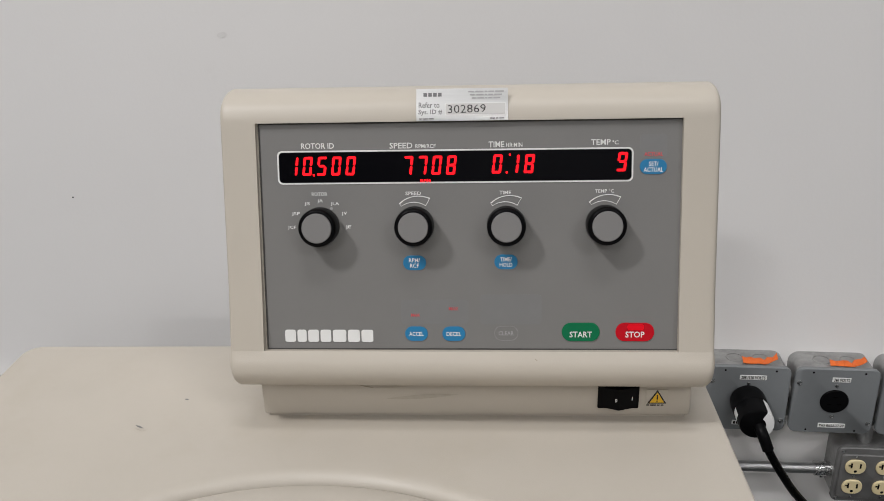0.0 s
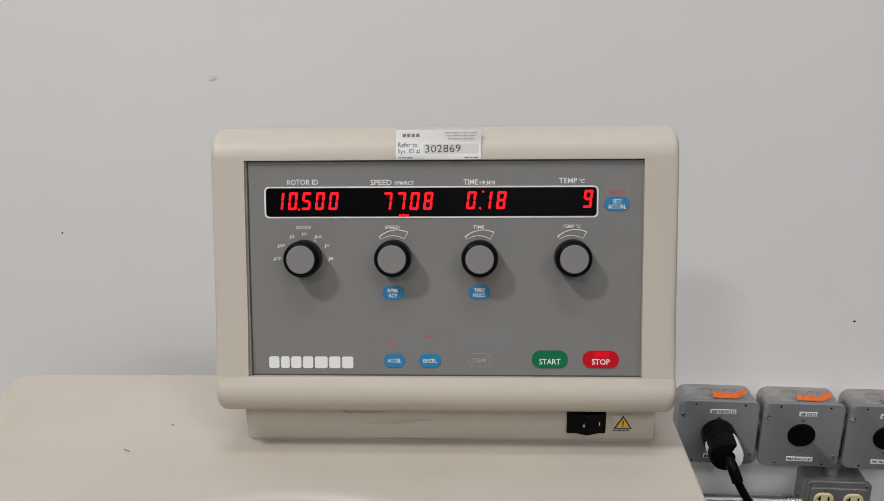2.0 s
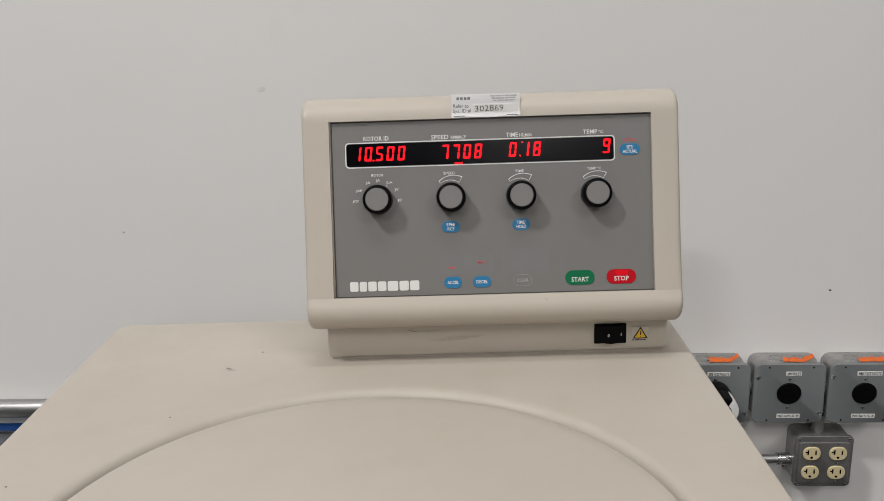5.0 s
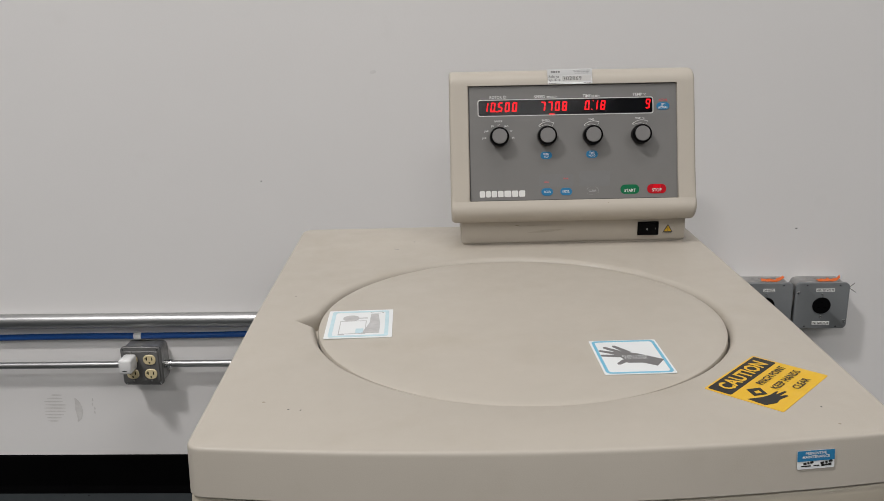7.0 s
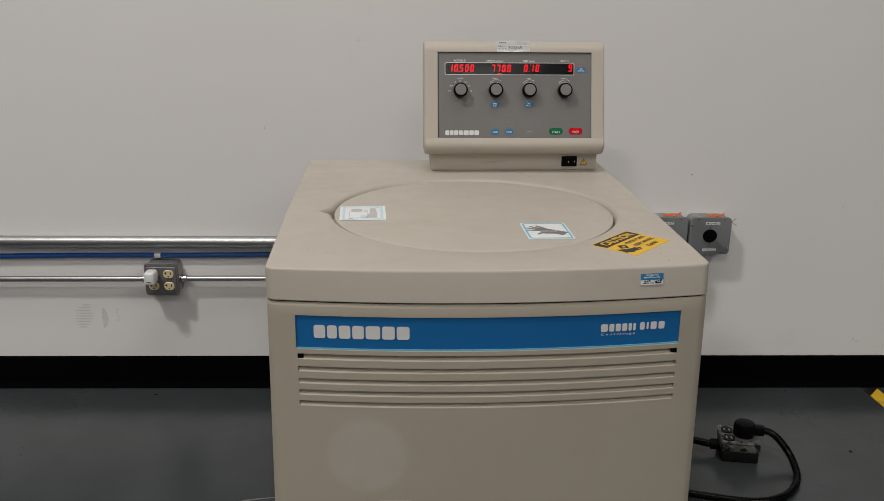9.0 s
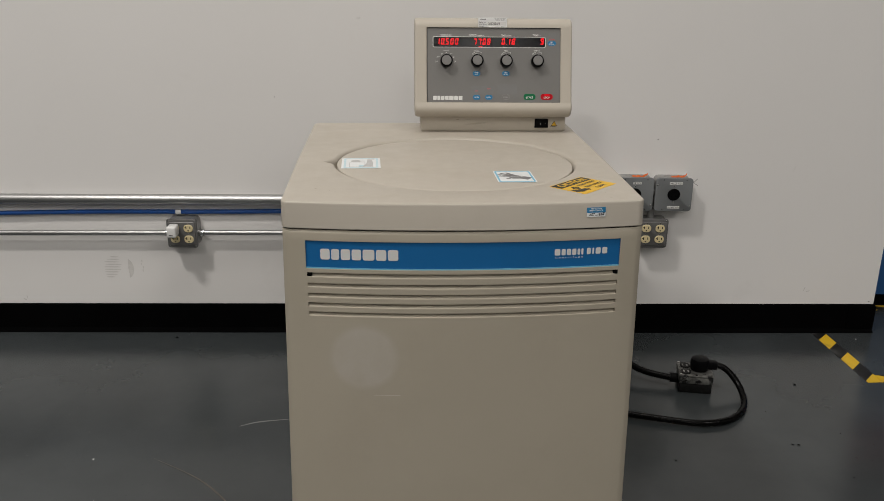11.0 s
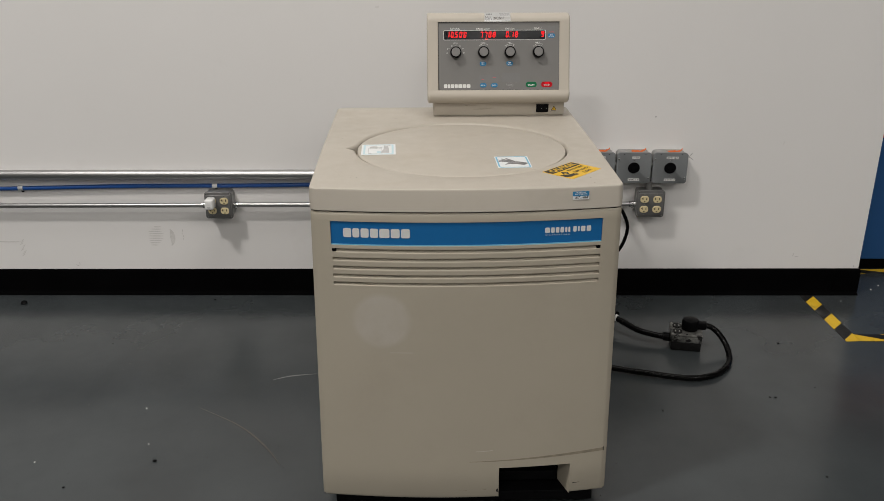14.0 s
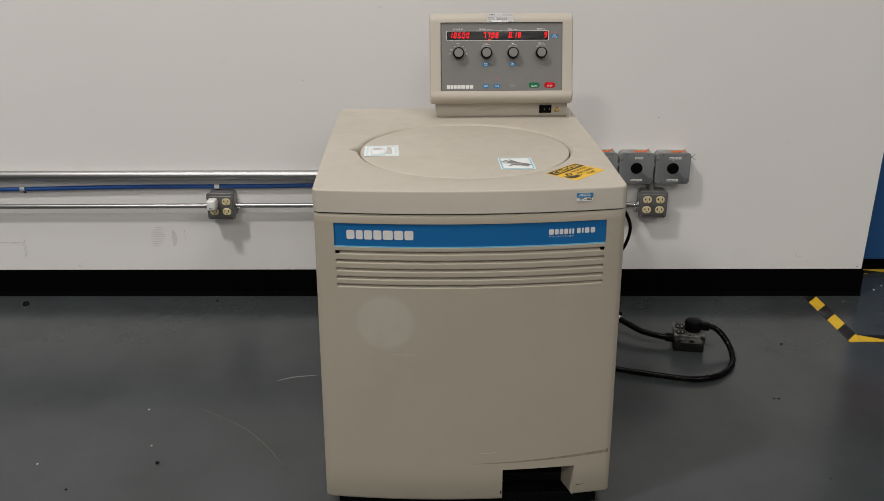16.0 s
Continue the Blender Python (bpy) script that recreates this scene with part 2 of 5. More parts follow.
def plate(bm, cx, cy, w, h, r, z0, z1, seg=5):
    return prism(bm, round_rect(cx, cy, w, h, r, seg), z0, z1)


def ring_plate(bm, outer, inner, z0, z1):
    n = len(outer)
    v = [[bm.verts.new((x, y, z)) for x, y in pts] for pts, z in ((outer, z0), (outer, z1), (inner, z1), (inner, z0))]
    for k in range(4):
        for i in range(n):
            bm.faces.new((v[k][i], v[k][(i + 1) % n], v[(k + 1) % 4][(i + 1) % n], v[(k + 1) % 4][i]))
    return bm


def lathe(bm, profile, seg=32, at=(0, 0)):
    """A turned body: profile of (radius, z), closed at radius 0."""
    rows = []
    for r, z in profile:
        if r <= 1e-7:
            rows.append([bm.verts.new((at[0], at[1], z))])
        else:
            rows.append([bm.verts.new((at[0] + r * math.cos(2 * math.pi * i / seg), at[1] + r * math.sin(2 * math.pi * i / seg), z)) for i in range(seg)])
    for a, b in zip(rows, rows[1:]):
        for i in range(seg):
            j = (i + 1) % seg
            q = [a[i % len(a)], a[j % len(a)], b[j % len(b)], b[i % len(b)]]
            q = list(dict.fromkeys(q))
            if len(q) > 2:
                bm.faces.new(q)
    return bm


def tube(bm, pts, r, seg=12, cap=True):
    """A round cable or pipe along points."""
    P = [Vector(p) for p in pts]
    up, rows = Vector((0.013, 0.021, 1)).normalized(), []
    for i, p in enumerate(P):
        d = (P[min(i + 1, len(P) - 1)] - P[max(i - 1, 0)]).normalized()
        side = d.cross(up)
        if side.length < 0.2:
            side = d.cross(Vector((0, 1, 0)))
        side.normalize()
        u = side.cross(d).normalized()
        rows.append([bm.verts.new(p + r * (math.cos(2 * math.pi * k / seg) * side + math.sin(2 * math.pi * k / seg) * u)) for k in range(seg)])
    for a, b in zip(rows, rows[1:]):
        for k in range(seg):
            bm.faces.new((a[k], a[(k + 1) % seg], b[(k + 1) % seg], b[k]))
    if cap:
        bm.faces.new(rows[0])
        bm.faces.new(rows[-1])
    return bm


def spline(pts, steps=8):
    """A smooth line through points."""
    P, out = [Vector(p) for p in pts], []
    for i in range(len(P) - 1):
        a, b, c, d = P[max(i - 1, 0)], P[i], P[i + 1], P[min(i + 2, len(P) - 1)]
        for k in range(steps):
            t = k / steps
            out.append(0.5 * (2 * b + (c - a) * t + (2 * a - 5 * b + 4 * c - d) * t * t + (3 * b - 3 * c + d - a) * t ** 3))
    return out + [P[-1]]


def lettering(bm, body, cx, cy, w, h, z=0.0, weight=0.014, turn=0.0):
    """Adds raised text, fitted into w by h about (cx, cy), to a bmesh."""
    cu = bpy.data.curves.new("lettering", "FONT")
    cu.body, cu.align_x, cu.extrude, cu.resolution_u = body, "CENTER", 0, 2
    cu.space_line, cu.offset = 0.95, weight
    ob = bpy.data.objects.new("lettering", cu)
    me = bpy.data.meshes.new_from_object(ob)
    co = np.empty(len(me.vertices) * 3)
    me.vertices.foreach_get("co", co)
    co = co.reshape(-1, 3)
    lo, hi = co.min(0), co.max(0)
    sx, sy = w / (hi[0] - lo[0]), h / (hi[1] - lo[1])
    c, s = math.cos(radians(turn)), math.sin(radians(turn))
    vs = []
    for x, y, _ in co:
        x, y = (x - (lo[0] + hi[0]) / 2) * sx, (y - (lo[1] + hi[1]) / 2) * sy
        vs.append(bm.verts.new((cx + x * c - y * s, cy + x * s + y * c, z)))
    for f in me.polygons:
        try:
            bm.faces.new([vs[i] for i in f.vertices])
        except ValueError:
            pass
    bpy.data.objects.remove(ob)
    bpy.data.curves.remove(cu)
    bpy.data.meshes.remove(me)
    return bm


def bars(bm, cx, cy, w, h, widths, z0, z1, gap=0.12, turn=0.0):
    """A row of plain upright blocks in place of a mark that is not lettered."""
    total = sum(widths) + gap * (len(widths) - 1)
    c, s = math.cos(radians(turn)), math.sin(radians(turn))
    x = -w / 2
    for k in widths:
        ww = w * k / total
        prism(bm, [(cx + px * c - py * s, cy + px * s + py * c) for px, py in ((x, -h / 2), (x + ww, -h / 2), (x + ww, h / 2), (x, h / 2))], z0, z1)
        x += ww + w * gap / total
    return bm


# ---- the setting ----
def structure(name, bm, mat, label, category="wall", m=None):
    return tagged(part(name, bm, mat, m=m), label, category, kind="structure")


WALL_END = 1.390


def floor_z(x):
    """The floor falls a little towards the left."""
    return 0.011 * (x - 0.65)


def sloped(bm):
    for v in bm.verts:
        v.co.z += floor_z(v.co.x)
    return bm


structure("floor", sloped(boxed(-8, 8, -14, 5, -0.1, 0.0)), FLOOR, "dark grey painted epoxy concrete floor with scuffs", "floor")
structure("wall_back", boxed(-8, WALL_END, 0.0, 0.13, -0.06, 4.3), WALL, "white painted partition wall with scuffs", "wall")
structure("wall_far", boxed(-8, 8, 4.87, 5.0, -0.06, 6.3), ROOM, "plain pale workshop wall", "wall")
structure("wall_left", boxed(-8.13, -8.0, -14, 5, -0.06, 6.3), ROOM, "plain pale workshop wall", "wall")
structure("wall_right", boxed(8.0, 8.13, -14, 5, -0.06, 6.3), ROOM, "plain pale workshop wall", "wall")
structure("wall_front", boxed(-8, 8, -14.13, -14.0, -0.06, 6.3), ROOM, "plain pale workshop wall", "wall")
structure("ceiling", boxed(-8.13, 8.13, -14.13, 5.0, 6.3, 6.4), CEIL, "plain pale workshop ceiling", "ceiling")


def baseboard():
    bm = bmesh.new()
    prof = [(0.0, 0.0), (-0.024, 0.0), (-0.024, 0.003), (-0.012, 0.006), (-0.0075, 0.014), (-0.006, 0.102), (-0.004, 0.105), (0.0, 0.105)]
    rows = [[bm.verts.new((x, y, z + floor_z(x))) for y, z in prof] for x in (-8.0, -0.72, WALL_END + 0.006)]
    for a, b in zip(rows, rows[1:]):
        for i in range(len(prof)):
            j = (i + 1) % len(prof)
            bm.faces.new((a[i], a[j], b[j], b[i]))
    bm.faces.new(rows[0])
    bm.faces.new(rows[-1])
    structure("baseboard", bm, RUBBER, "black rubber cove baseboard along the white wall", "baseboard")
    structure("baseboard_end", sloped(boxed(WALL_END, WALL_END + 0.006, 0.001, 0.13, 0.0, 0.103)), RUBBER, "black rubber baseboard round the wall end", "baseboard")
    # a patched length of base at the corner, a little lower and thicker
    structure("baseboard_patch", sloped(boxed(1.300, WALL_END + 0.008, -0.0095, -0.0062, 0.006, 0.0985)), RUBBER, "black rubber corner piece of the baseboard", "baseboard")


baseboard()


# ---- the centrifuge ----
ORIGIN, YAW = (-0.1286, -1.313), 3.27
HALF, DEEP, BULGE, DECK = 0.3545, 0.8465, 0.028, 0.8465
CEN, LID_R = (0.0040, 0.3495), 0.2672
machine = thing("centrifuge", "beige floor-standing laboratory centrifuge with a round lid and control head", "centrifuge", pose(ORIGIN[0], ORIGIN[1], 0, 0, 0, YAW))


def rise(y):
    """The deck stands a little higher at its front than at its back."""
    return 0.001 - 0.0090 * y


def draft(y, z):
    """The cover's front leans back towards its top."""
    return 0.010 * min(1.0, max(0.0, z - SEAM - 0.004) / 0.048) * max(0.0, 1 - max(0.0, y + 0.03) / 0.085)


def tilted(bm):
    for v in bm.verts:
        v.co.y += draft(v.co.y, v.co.z)
        if v.co.z > SEAM + 0.01:
            v.co.z += rise(v.co.y)
    return bm


def front_y(x):
    return -BULGE * (1 - (x / HALF) ** 2)


LEAN, SEAM, LID_TOP = 0.015, 0.7945, DECK - 0.0014


def leaning(bm):
    """The cabinet's front stands out towards its foot."""
    for v in bm.verts:
        down = max(0.0, SEAM - v.co.z) / 0.755
        edge = min(1.0, max(0.0, abs(v.co.x) - 0.312) / 0.03) if v.co.z < SEAM else 0.0
        v.co.x += (1 if v.co.x > 0 else -1) * (0.0075 * down - 0.0052) * edge
        v.co.y -= LEAN * down * max(0.0, 1 - max(v.co.y, 0.0) / DEEP)
    return bm


def outline(d, r=0.018, n_side=24):
    """The cabinet's plan, drawn in by d: bowed front, square back, rounded corners."""
    hw, back = HALF - d, DEEP - d
    ts = [0.0, 0.004] + [i / n_side for i in range(1, n_side)] + [0.996, 1.0]
    pts = []
    for t in [0.0, 0.004] + [i / (2 * n_side) for i in range(1, 2 * n_side)] + [0.996, 1.0]:
        x = -hw + r + (2 * hw - 2 * r) * t
        pts.append((x, front_y(x) + d))

    def corner(cx, cy, a0):
        return [(cx + r * math.cos(radians(a0 + 90 * k / 8)), cy + r * math.sin(radians(a0 + 90 * k / 8))) for k in range(1, 8)]
    yf = front_y(hw - r) + d
    pts += corner(hw - r, yf + r, -90)
    pts += [(hw, yf + r + (back - r - yf - r) * t) for t in ts]
    pts += corner(hw - r, back - r, 0)
    pts += [(hw - r - (2 * hw - 2 * r) * t, back) for t in ts]
    pts += corner(-hw + r, back - r, 90)
    pts += [(-hw, back - r - (back - r - yf - r) * t) for t in ts]
    pts += corner(-hw + r, yf + r, 180)
    return pts


def loft(bm, loops, closed=True):
    rows = [[bm.verts.new(p) for p in lp] for lp in loops]
    n = len(rows[0])
    for a, b in zip(rows, rows[1:]):
        for i in range(n if closed else n - 1):
            j = (i + 1) % n
            bm.faces.new((a[i], a[j], b[j], b[i]))
    return rows


def deck_cover():
    bm = bmesh.new()
    base = outline(0.0)
    ang = [math.atan2(y - CEN[1], x - CEN[0]) for x, y in base]

    def circle(r, z, grip=True):
        out = []
        for a in ang:
            off = abs(math.atan2(math.sin(a - math.pi + 0.02), math.cos(a - math.pi + 0.02)))
            g = 0.024 * max(0.0, min(1.0, (0.088 - off) / 0.022)) if grip else 0.0
            lip = LID_R + (r - LID_R) * (0.68 + 0.32 * math.sin(a)) if r > LID_R + 0.0035 else r
            out.append((CEN[0] + (lip + g) * math.cos(a), CEN[1] + (lip + g) * math.sin(a), z))
        return out
    ring = lambda d, z: [(x * (1 - 0.0125 * min(1.0, max(0.0, 0.35 - y) / 0.35)), y, z) for x, y in outline(d)]
    loft(bm, [ring(0.012, SEAM + 0.0025), ring(0.0012, SEAM + 0.0025), ring(0.0, SEAM + 0.004), ring(0.0, SEAM + 0.007), ring(0.0, DECK - 0.0050), ring(0.0002, DECK - 0.0026), ring(0.0008, DECK - 0.0011), ring(0.0020, DECK - 0.0003), ring(0.0040, DECK), ring(0.0080, DECK),
              circle(LID_R + 0.019, DECK), circle(LID_R + 0.0142, DECK - 0.0006), circle(LID_R + 0.0098, DECK - 0.0024), circle(LID_R + 0.0064, DECK - 0.0060), circle(LID_R + 0.0042, DECK - 0.0115), circle(LID_R + 0.0034, DECK - 0.024), circle(LID_R - 0.02, DECK - 0.024, False)])
    return tilted(bm)


part("top_cover", deck_cover(), BEIGE, machine, "beige top cover with a round opening", smooth=True)


def lid_mesh():
    bm = bmesh.new()
    prof = [(0.0, LID_TOP), (0.10, LID_TOP - 0.0001), (0.2, LID_TOP - 0.0004), (0.252, LID_TOP - 0.0008), (LID_R - 0.0035, LID_TOP - 0.0013), (LID_R - 0.001, LID_TOP - 0.0024), (LID_R, LID_TOP - 0.0047), (LID_R, DECK - 0.022), (0.0, DECK - 0.022)]
    return tilted(lathe(bm, prof, 128, CEN))


lid = part("lid", lid_mesh(), BEIGE, machine, "closed round beige lid", smooth=True)

# notch at the foot of the front, open to the black base
NOTCH_L, NOTCH_R, NOTCH_TOP, FOOT = 0.083, 0.262, 0.1315, 0.044
VENTS = [(0.7095, 0.7000), (0.6880, 0.6790), (0.6675, 0.6585), (0.6478, 0.6388), (0.6288, 0.6200)]


def cabinet():
    bm = bmesh.new()
    # sides and back, from the front's left edge round to its right one
    pts = [p for p in outline(0.0015) if p[1] > 0.004]
    k = max(range(len(pts)), key=lambda i: (pts[i][0] - pts[i - 1][0]) ** 2 + (pts[i][1] - pts[i - 1][1]) ** 2)
    pts = pts[k:] + pts[:k]
    loft(bm, [[(x, y, z) for x, y in pts] for z in (FOOT + 0.012, 0.70, SEAM - 0.003, SEAM - 0.0002)], closed=False)
    return leaning(bm)


part("cabinet_shell", cabinet(), BEIGE, machine, "", smooth=True)


# Black filler puts the seam's shade in as colour; no real seal.
part("seam_gap_filler", prism(bmesh.new(), [(x * 0.985, 0.35 + (y - 0.35) * 0.985) for x, y in outline(0.004)], SEAM - 0.006, SEAM + 0.0022), RUBBER, machine, "black filler standing for the dark gap under the top cover")


def front_panel():
    bm = bmesh.new()
    xs = sorted({round(v, 5) for v in [-0.3537, -0.3512, -0.345, -0.339, -0.3051, -0.305, -0.3031, -0.303, 0.303, 0.3031, 0.305, 0.3051, 0.339, 0.345, 0.3512, 0.3537, NOTCH_L, NOTCH_R] + [-0.30 + 0.02 * i for i in range(31)]})
    rows = [(FOOT, 0.006), (FOOT + 0.003, 0.002), (FOOT + 0.008, 0.0), (NOTCH_TOP, 0.0), (0.30, 0.0), (0.50, 0.0)]
    sunk = {}
    for t, b in reversed(VENTS):
        for z, s in ((b, 0.0), (b + 0.0012, 0.0022), (t - 0.002, 0.0105), (t - 0.0001, 0.0115), (t, 0.0), (t + 0.0012, 0.0)):
            rows.append((z, 0.0))
            sunk[len(rows) - 1] = ("vent", s)
    for z, s in ((0.7170, 0.0), (0.7171, 0.004), (0.7734, 0.004), (0.7735, 0.0)):
        rows.append((z, 0.0))
        sunk[len(rows) - 1] = ("band", s)
    rows += [(SEAM - 0.007, 0.0), (SEAM - 0.003, 0.0012), (SEAM - 0.0002, 0.004)]
    grid = []
    for i, (z, d) in enumerate(rows):
        line = []
        for x in xs:
            y = front_y(x) + 0.0015 + d
            e = 0.3537 - abs(x)
            if e < 0.0145:
                y += 0.018 - math.sqrt(max(0.0, 0.018 ** 2 - (0.0145 - e) ** 2)) * 1.0
            kind, s = sunk.get(i, ("", 0.0))
            lim = 0.30305 if kind == "vent" else 0.30505
            if s and abs(x) < lim:
                y += s
            line.append(bm.verts.new((x, y, z)))
        grid.append(line)
    for i in range(len(rows) - 1):
        for j in range(len(xs) - 1):
            if rows[i + 1][0] <= NOTCH_TOP + 1e-6 and NOTCH_L - 1e-6 <= xs[j] and xs[j + 1] <= NOTCH_R + 1e-6:
                continue
            bm.faces.new((grid[i][j], grid[i][j + 1], grid[i + 1][j + 1], grid[i + 1][j]))
    # jambs and head of the notch, running back
    yl, yr = front_y(NOTCH_L) + 0.0015, front_y(NOTCH_R) + 0.0015
    for a, b in (((NOTCH_L, yl, FOOT), (NOTCH_L, yl, NOTCH_TOP)), ((NOTCH_L, yl, NOTCH_TOP), (NOTCH_R, yr, NOTCH_TOP)), ((NOTCH_R, yr, NOTCH_TOP), (NOTCH_R, yr, FOOT))):
        back = lambda p: (p[0] + (-0.020 if p[0] > 0.2 else 0.0), 0.048, p[2])
        bm.faces.new([bm.verts.new(p) for p in (a, b, back(b), back(a))])
    # turned-in foot of the panel
    for x0, x1 in ((-0.348, NOTCH_L), (NOTCH_R, 0.348)):
        bm.faces.new([bm.verts.new(p) for p in ((x0, front_y(x0) + 0.0075, FOOT), (x1, front_y(x1) + 0.0075, FOOT), (x1, 0.06, FOOT), (x0, 0.06, FOOT))])
    return leaning(bm)


part("front_panel", front_panel(), BEIGE_FRONT, machine, "bowed beige front panel with ventilation slots", smooth=True)
base = part("base_frame", boxed(-0.325, 0.325, 0.050, 0.82, 0.012, 0.090, bevel=0.004), BLACK, machine, "black base frame under the cabinet")
part("kick_plate", boxed(NOTCH_L + 0.006, NOTCH_R - 0.024, 0.022, 0.046, 0.050, 0.078, bevel=0.003), BLACK, machine, "black plate behind the notch")
part("base_pan", boxed(-0.325, 0.325, -0.008, 0.052, 0.010, 0.040, bevel=0.003), BLACK, machine, "black base pan")
part("notch_back", boxed(NOTCH_L - 0.02, NOTCH_R, 0.0475, 0.0495, 0.086, 0.125), BEIGE, machine, "beige back of the notch")
for fx, fy in ((-0.28, 0.07), (0.28, 0.07), (-0.28, 0.74), (0.28, 0.74)):
    part("foot", lathe(bmesh.new(), [(0, floor_z(fx - 0.13)), (0.028, floor_z(fx - 0.13)), (0.030, 0.004), (0.026, 0.016), (0, 0.016)], 20, (fx, fy)), BLACK, machine, smooth=True)
for sx in (-0.299, 0.299):
    yy = front_y(sx) + 0.0015
    part("vent_clip", boxed(sx - 0.005, sx + 0.005, yy - 0.0015, yy + 0.008, 0.7010, 0.7098, bevel=0.0015), BLACK, machine, "small black clip")


def bowed_plate(x0, x1, z0, z1, off, thick=0.001, n=24):
    """A thin plate that follows the bowed front."""
    bm = bmesh.new()
    xs = [x0 + (x1 - x0) * i / n for i in range(n + 1)]
    loft(bm, [[(x, front_y(x) + 0.0015 + o, z) for x in xs] for z, o in ((z0, off + thick), (z0, off), (z1, off), (z1, off + thick))], closed=False)
    return leaning(bm)


band = part("name_band", bowed_plate(-0.3048, 0.3048, 0.7173, 0.7732, 0.0028), BAND, machine, "blue name band across the front")
part("band_edge", bowed_plate(-0.3048, 0.3048, 0.7173, 0.7196, 0.0016), CYAN_INK, band, "pale blue lower edge line")


def on_front(bm, off=0.0):
    """Bends a flat drawing (x, z in its x, y) on to the bowed front."""
    for v in bm.verts:
        x, z, o = v.co
        y = front_y(x) + 0.0015 + off - o
        v.co = (x, y + draft(y, z), z)
    return leaning(bm)


def mark_blocks(cx, cy, w, h, widths, gap):
    """Places (x, width) for a row of plain blocks that stands for a mark."""
    total = sum(widths) + gap * (len(widths) - 1)
    x, out = cx - w / 2, []
    for k in widths:
        out.append((x + w * k / total / 2, w * k / total))
        x += w * (k + gap) / total
    return out


MARK = [1, 0.85, 1, 1, 1.25, 1.1, 1.1]
for cx, cy, w, h, widths, gap in ((-0.2022, 0.7465, 0.149, 0.0215, MARK, 0.16), (0.2025, 0.7495, 0.057, 0.0125, [1.1, 0.8, 0.8, 0.8, 0.5, 0.4], 0.25), (0.2585, 0.7500, 0.041, 0.0125, [0.7, 0.3, 0.9, 0.9], 0.3)):
    for x, bw in mark_blocks(cx, cy, w, h, widths, gap):
        part("mark_block", on_front(plate(bmesh.new(), x, cy, bw, h, h * 0.18, 0, 0.0006, 3), 0.0026), WHITE_INK, band)
part("small_mark", on_front(lettering(bmesh.new(), "C e n t r i f u g e", 0.2025, 0.7385, 0.056, 0.0042, 0.0008), 0.0026), WHITE_INK, band)


# stickers
def flat(name, pts, z, mat, parent, label="", thick=0.0006):
    return part(name, prism(bmesh.new(), pts, z - thick, z), mat, parent, label)


def to_local(x, y):
    """World plan to the machine's plan."""
    dx, dy, a = x - ORIGIN[0], y - ORIGIN[1], radians(YAW)
    return dx * math.cos(a) + dy * math.sin(a), -dx * math.sin(a) + dy * math.cos(a)


def sticker(name, x, y, z, turn, w, h, mat, label, thick=0.0006, r=0.002):
    """A sticker on the deck; its own parts are drawn in its plane."""
    lx, ly = to_local(x, y)
    return part(name, plate(bmesh.new(), 0, 0, w, h, r, 0, thick, 3), mat, machine, label, m=pose(lx, ly, z + rise(ly), -0.64, 0, 0) @ pose(0, 0, 0, 0, 0, turn - YAW))


guide = sticker("guide_sticker", -0.3560, -0.989, LID_TOP - 0.0002, 4.9, 0.087, 0.104, STICKER, "white sticker with a pale blue frame and a worn grey drawing")
part("frame_line", ring_plate(bmesh.new(), round_rect(0, 0, 0.077, 0.096, 0.004), round_rect(0, 0, 0.067, 0.086, 0.003), 0, 0.0009), PALE_CYAN, guide)
bm = prism(bmesh.new(), [(-0.012 + 0.011 * math.cos(a * math.pi / 10), 0.020 + 0.011 * math.sin(a * math.pi / 10)) for a in range(20)], 0, 0.001)
prism(bm, [(0.004, -0.036), (0.027, -0.036), (0.027, 0.0), (0.024, 0.034), (0.014, 0.034), (0.013, 0.0), (0.008, -0.022)], 0, 0.001)
ring_plate(bm, [(0.022 + 0.009 * math.cos(a * math.pi / 8), 0.0405 + 0.0035 * math.sin(a * math.pi / 8)) for a in range(16)], [(0.022 + 0.0082 * math.cos(a * math.pi / 8), 0.0405 + 0.0028 * math.sin(a * math.pi / 8)) for a in range(16)], 0, 0.001)
part("drawing", bm, WORN_INK, guide, "worn grey drawing")
bm = ring_plate(bmesh.new(), [(-0.026, -0.038), (0.009, -0.038), (0.009, 0.010), (-0.026, 0.010)], [(-0.025, -0.037), (0.008, -0.037), (0.008, 0.009), (-0.025, 0.009)], 0, 0.0010)
box(bm, -0.004, 0.010, 0.019, 0.021, 0, 0.0011)
box(bm, -0.026, -0.018, -0.041, -0.0385, 0, 0.0011)
part("outline_drawing", bm, WORN_INK, guide)
part("tint_block", boxed(-0.004, 0.006, -0.035, -0.020, 0, 0.0010), PALE_CYAN, guide)

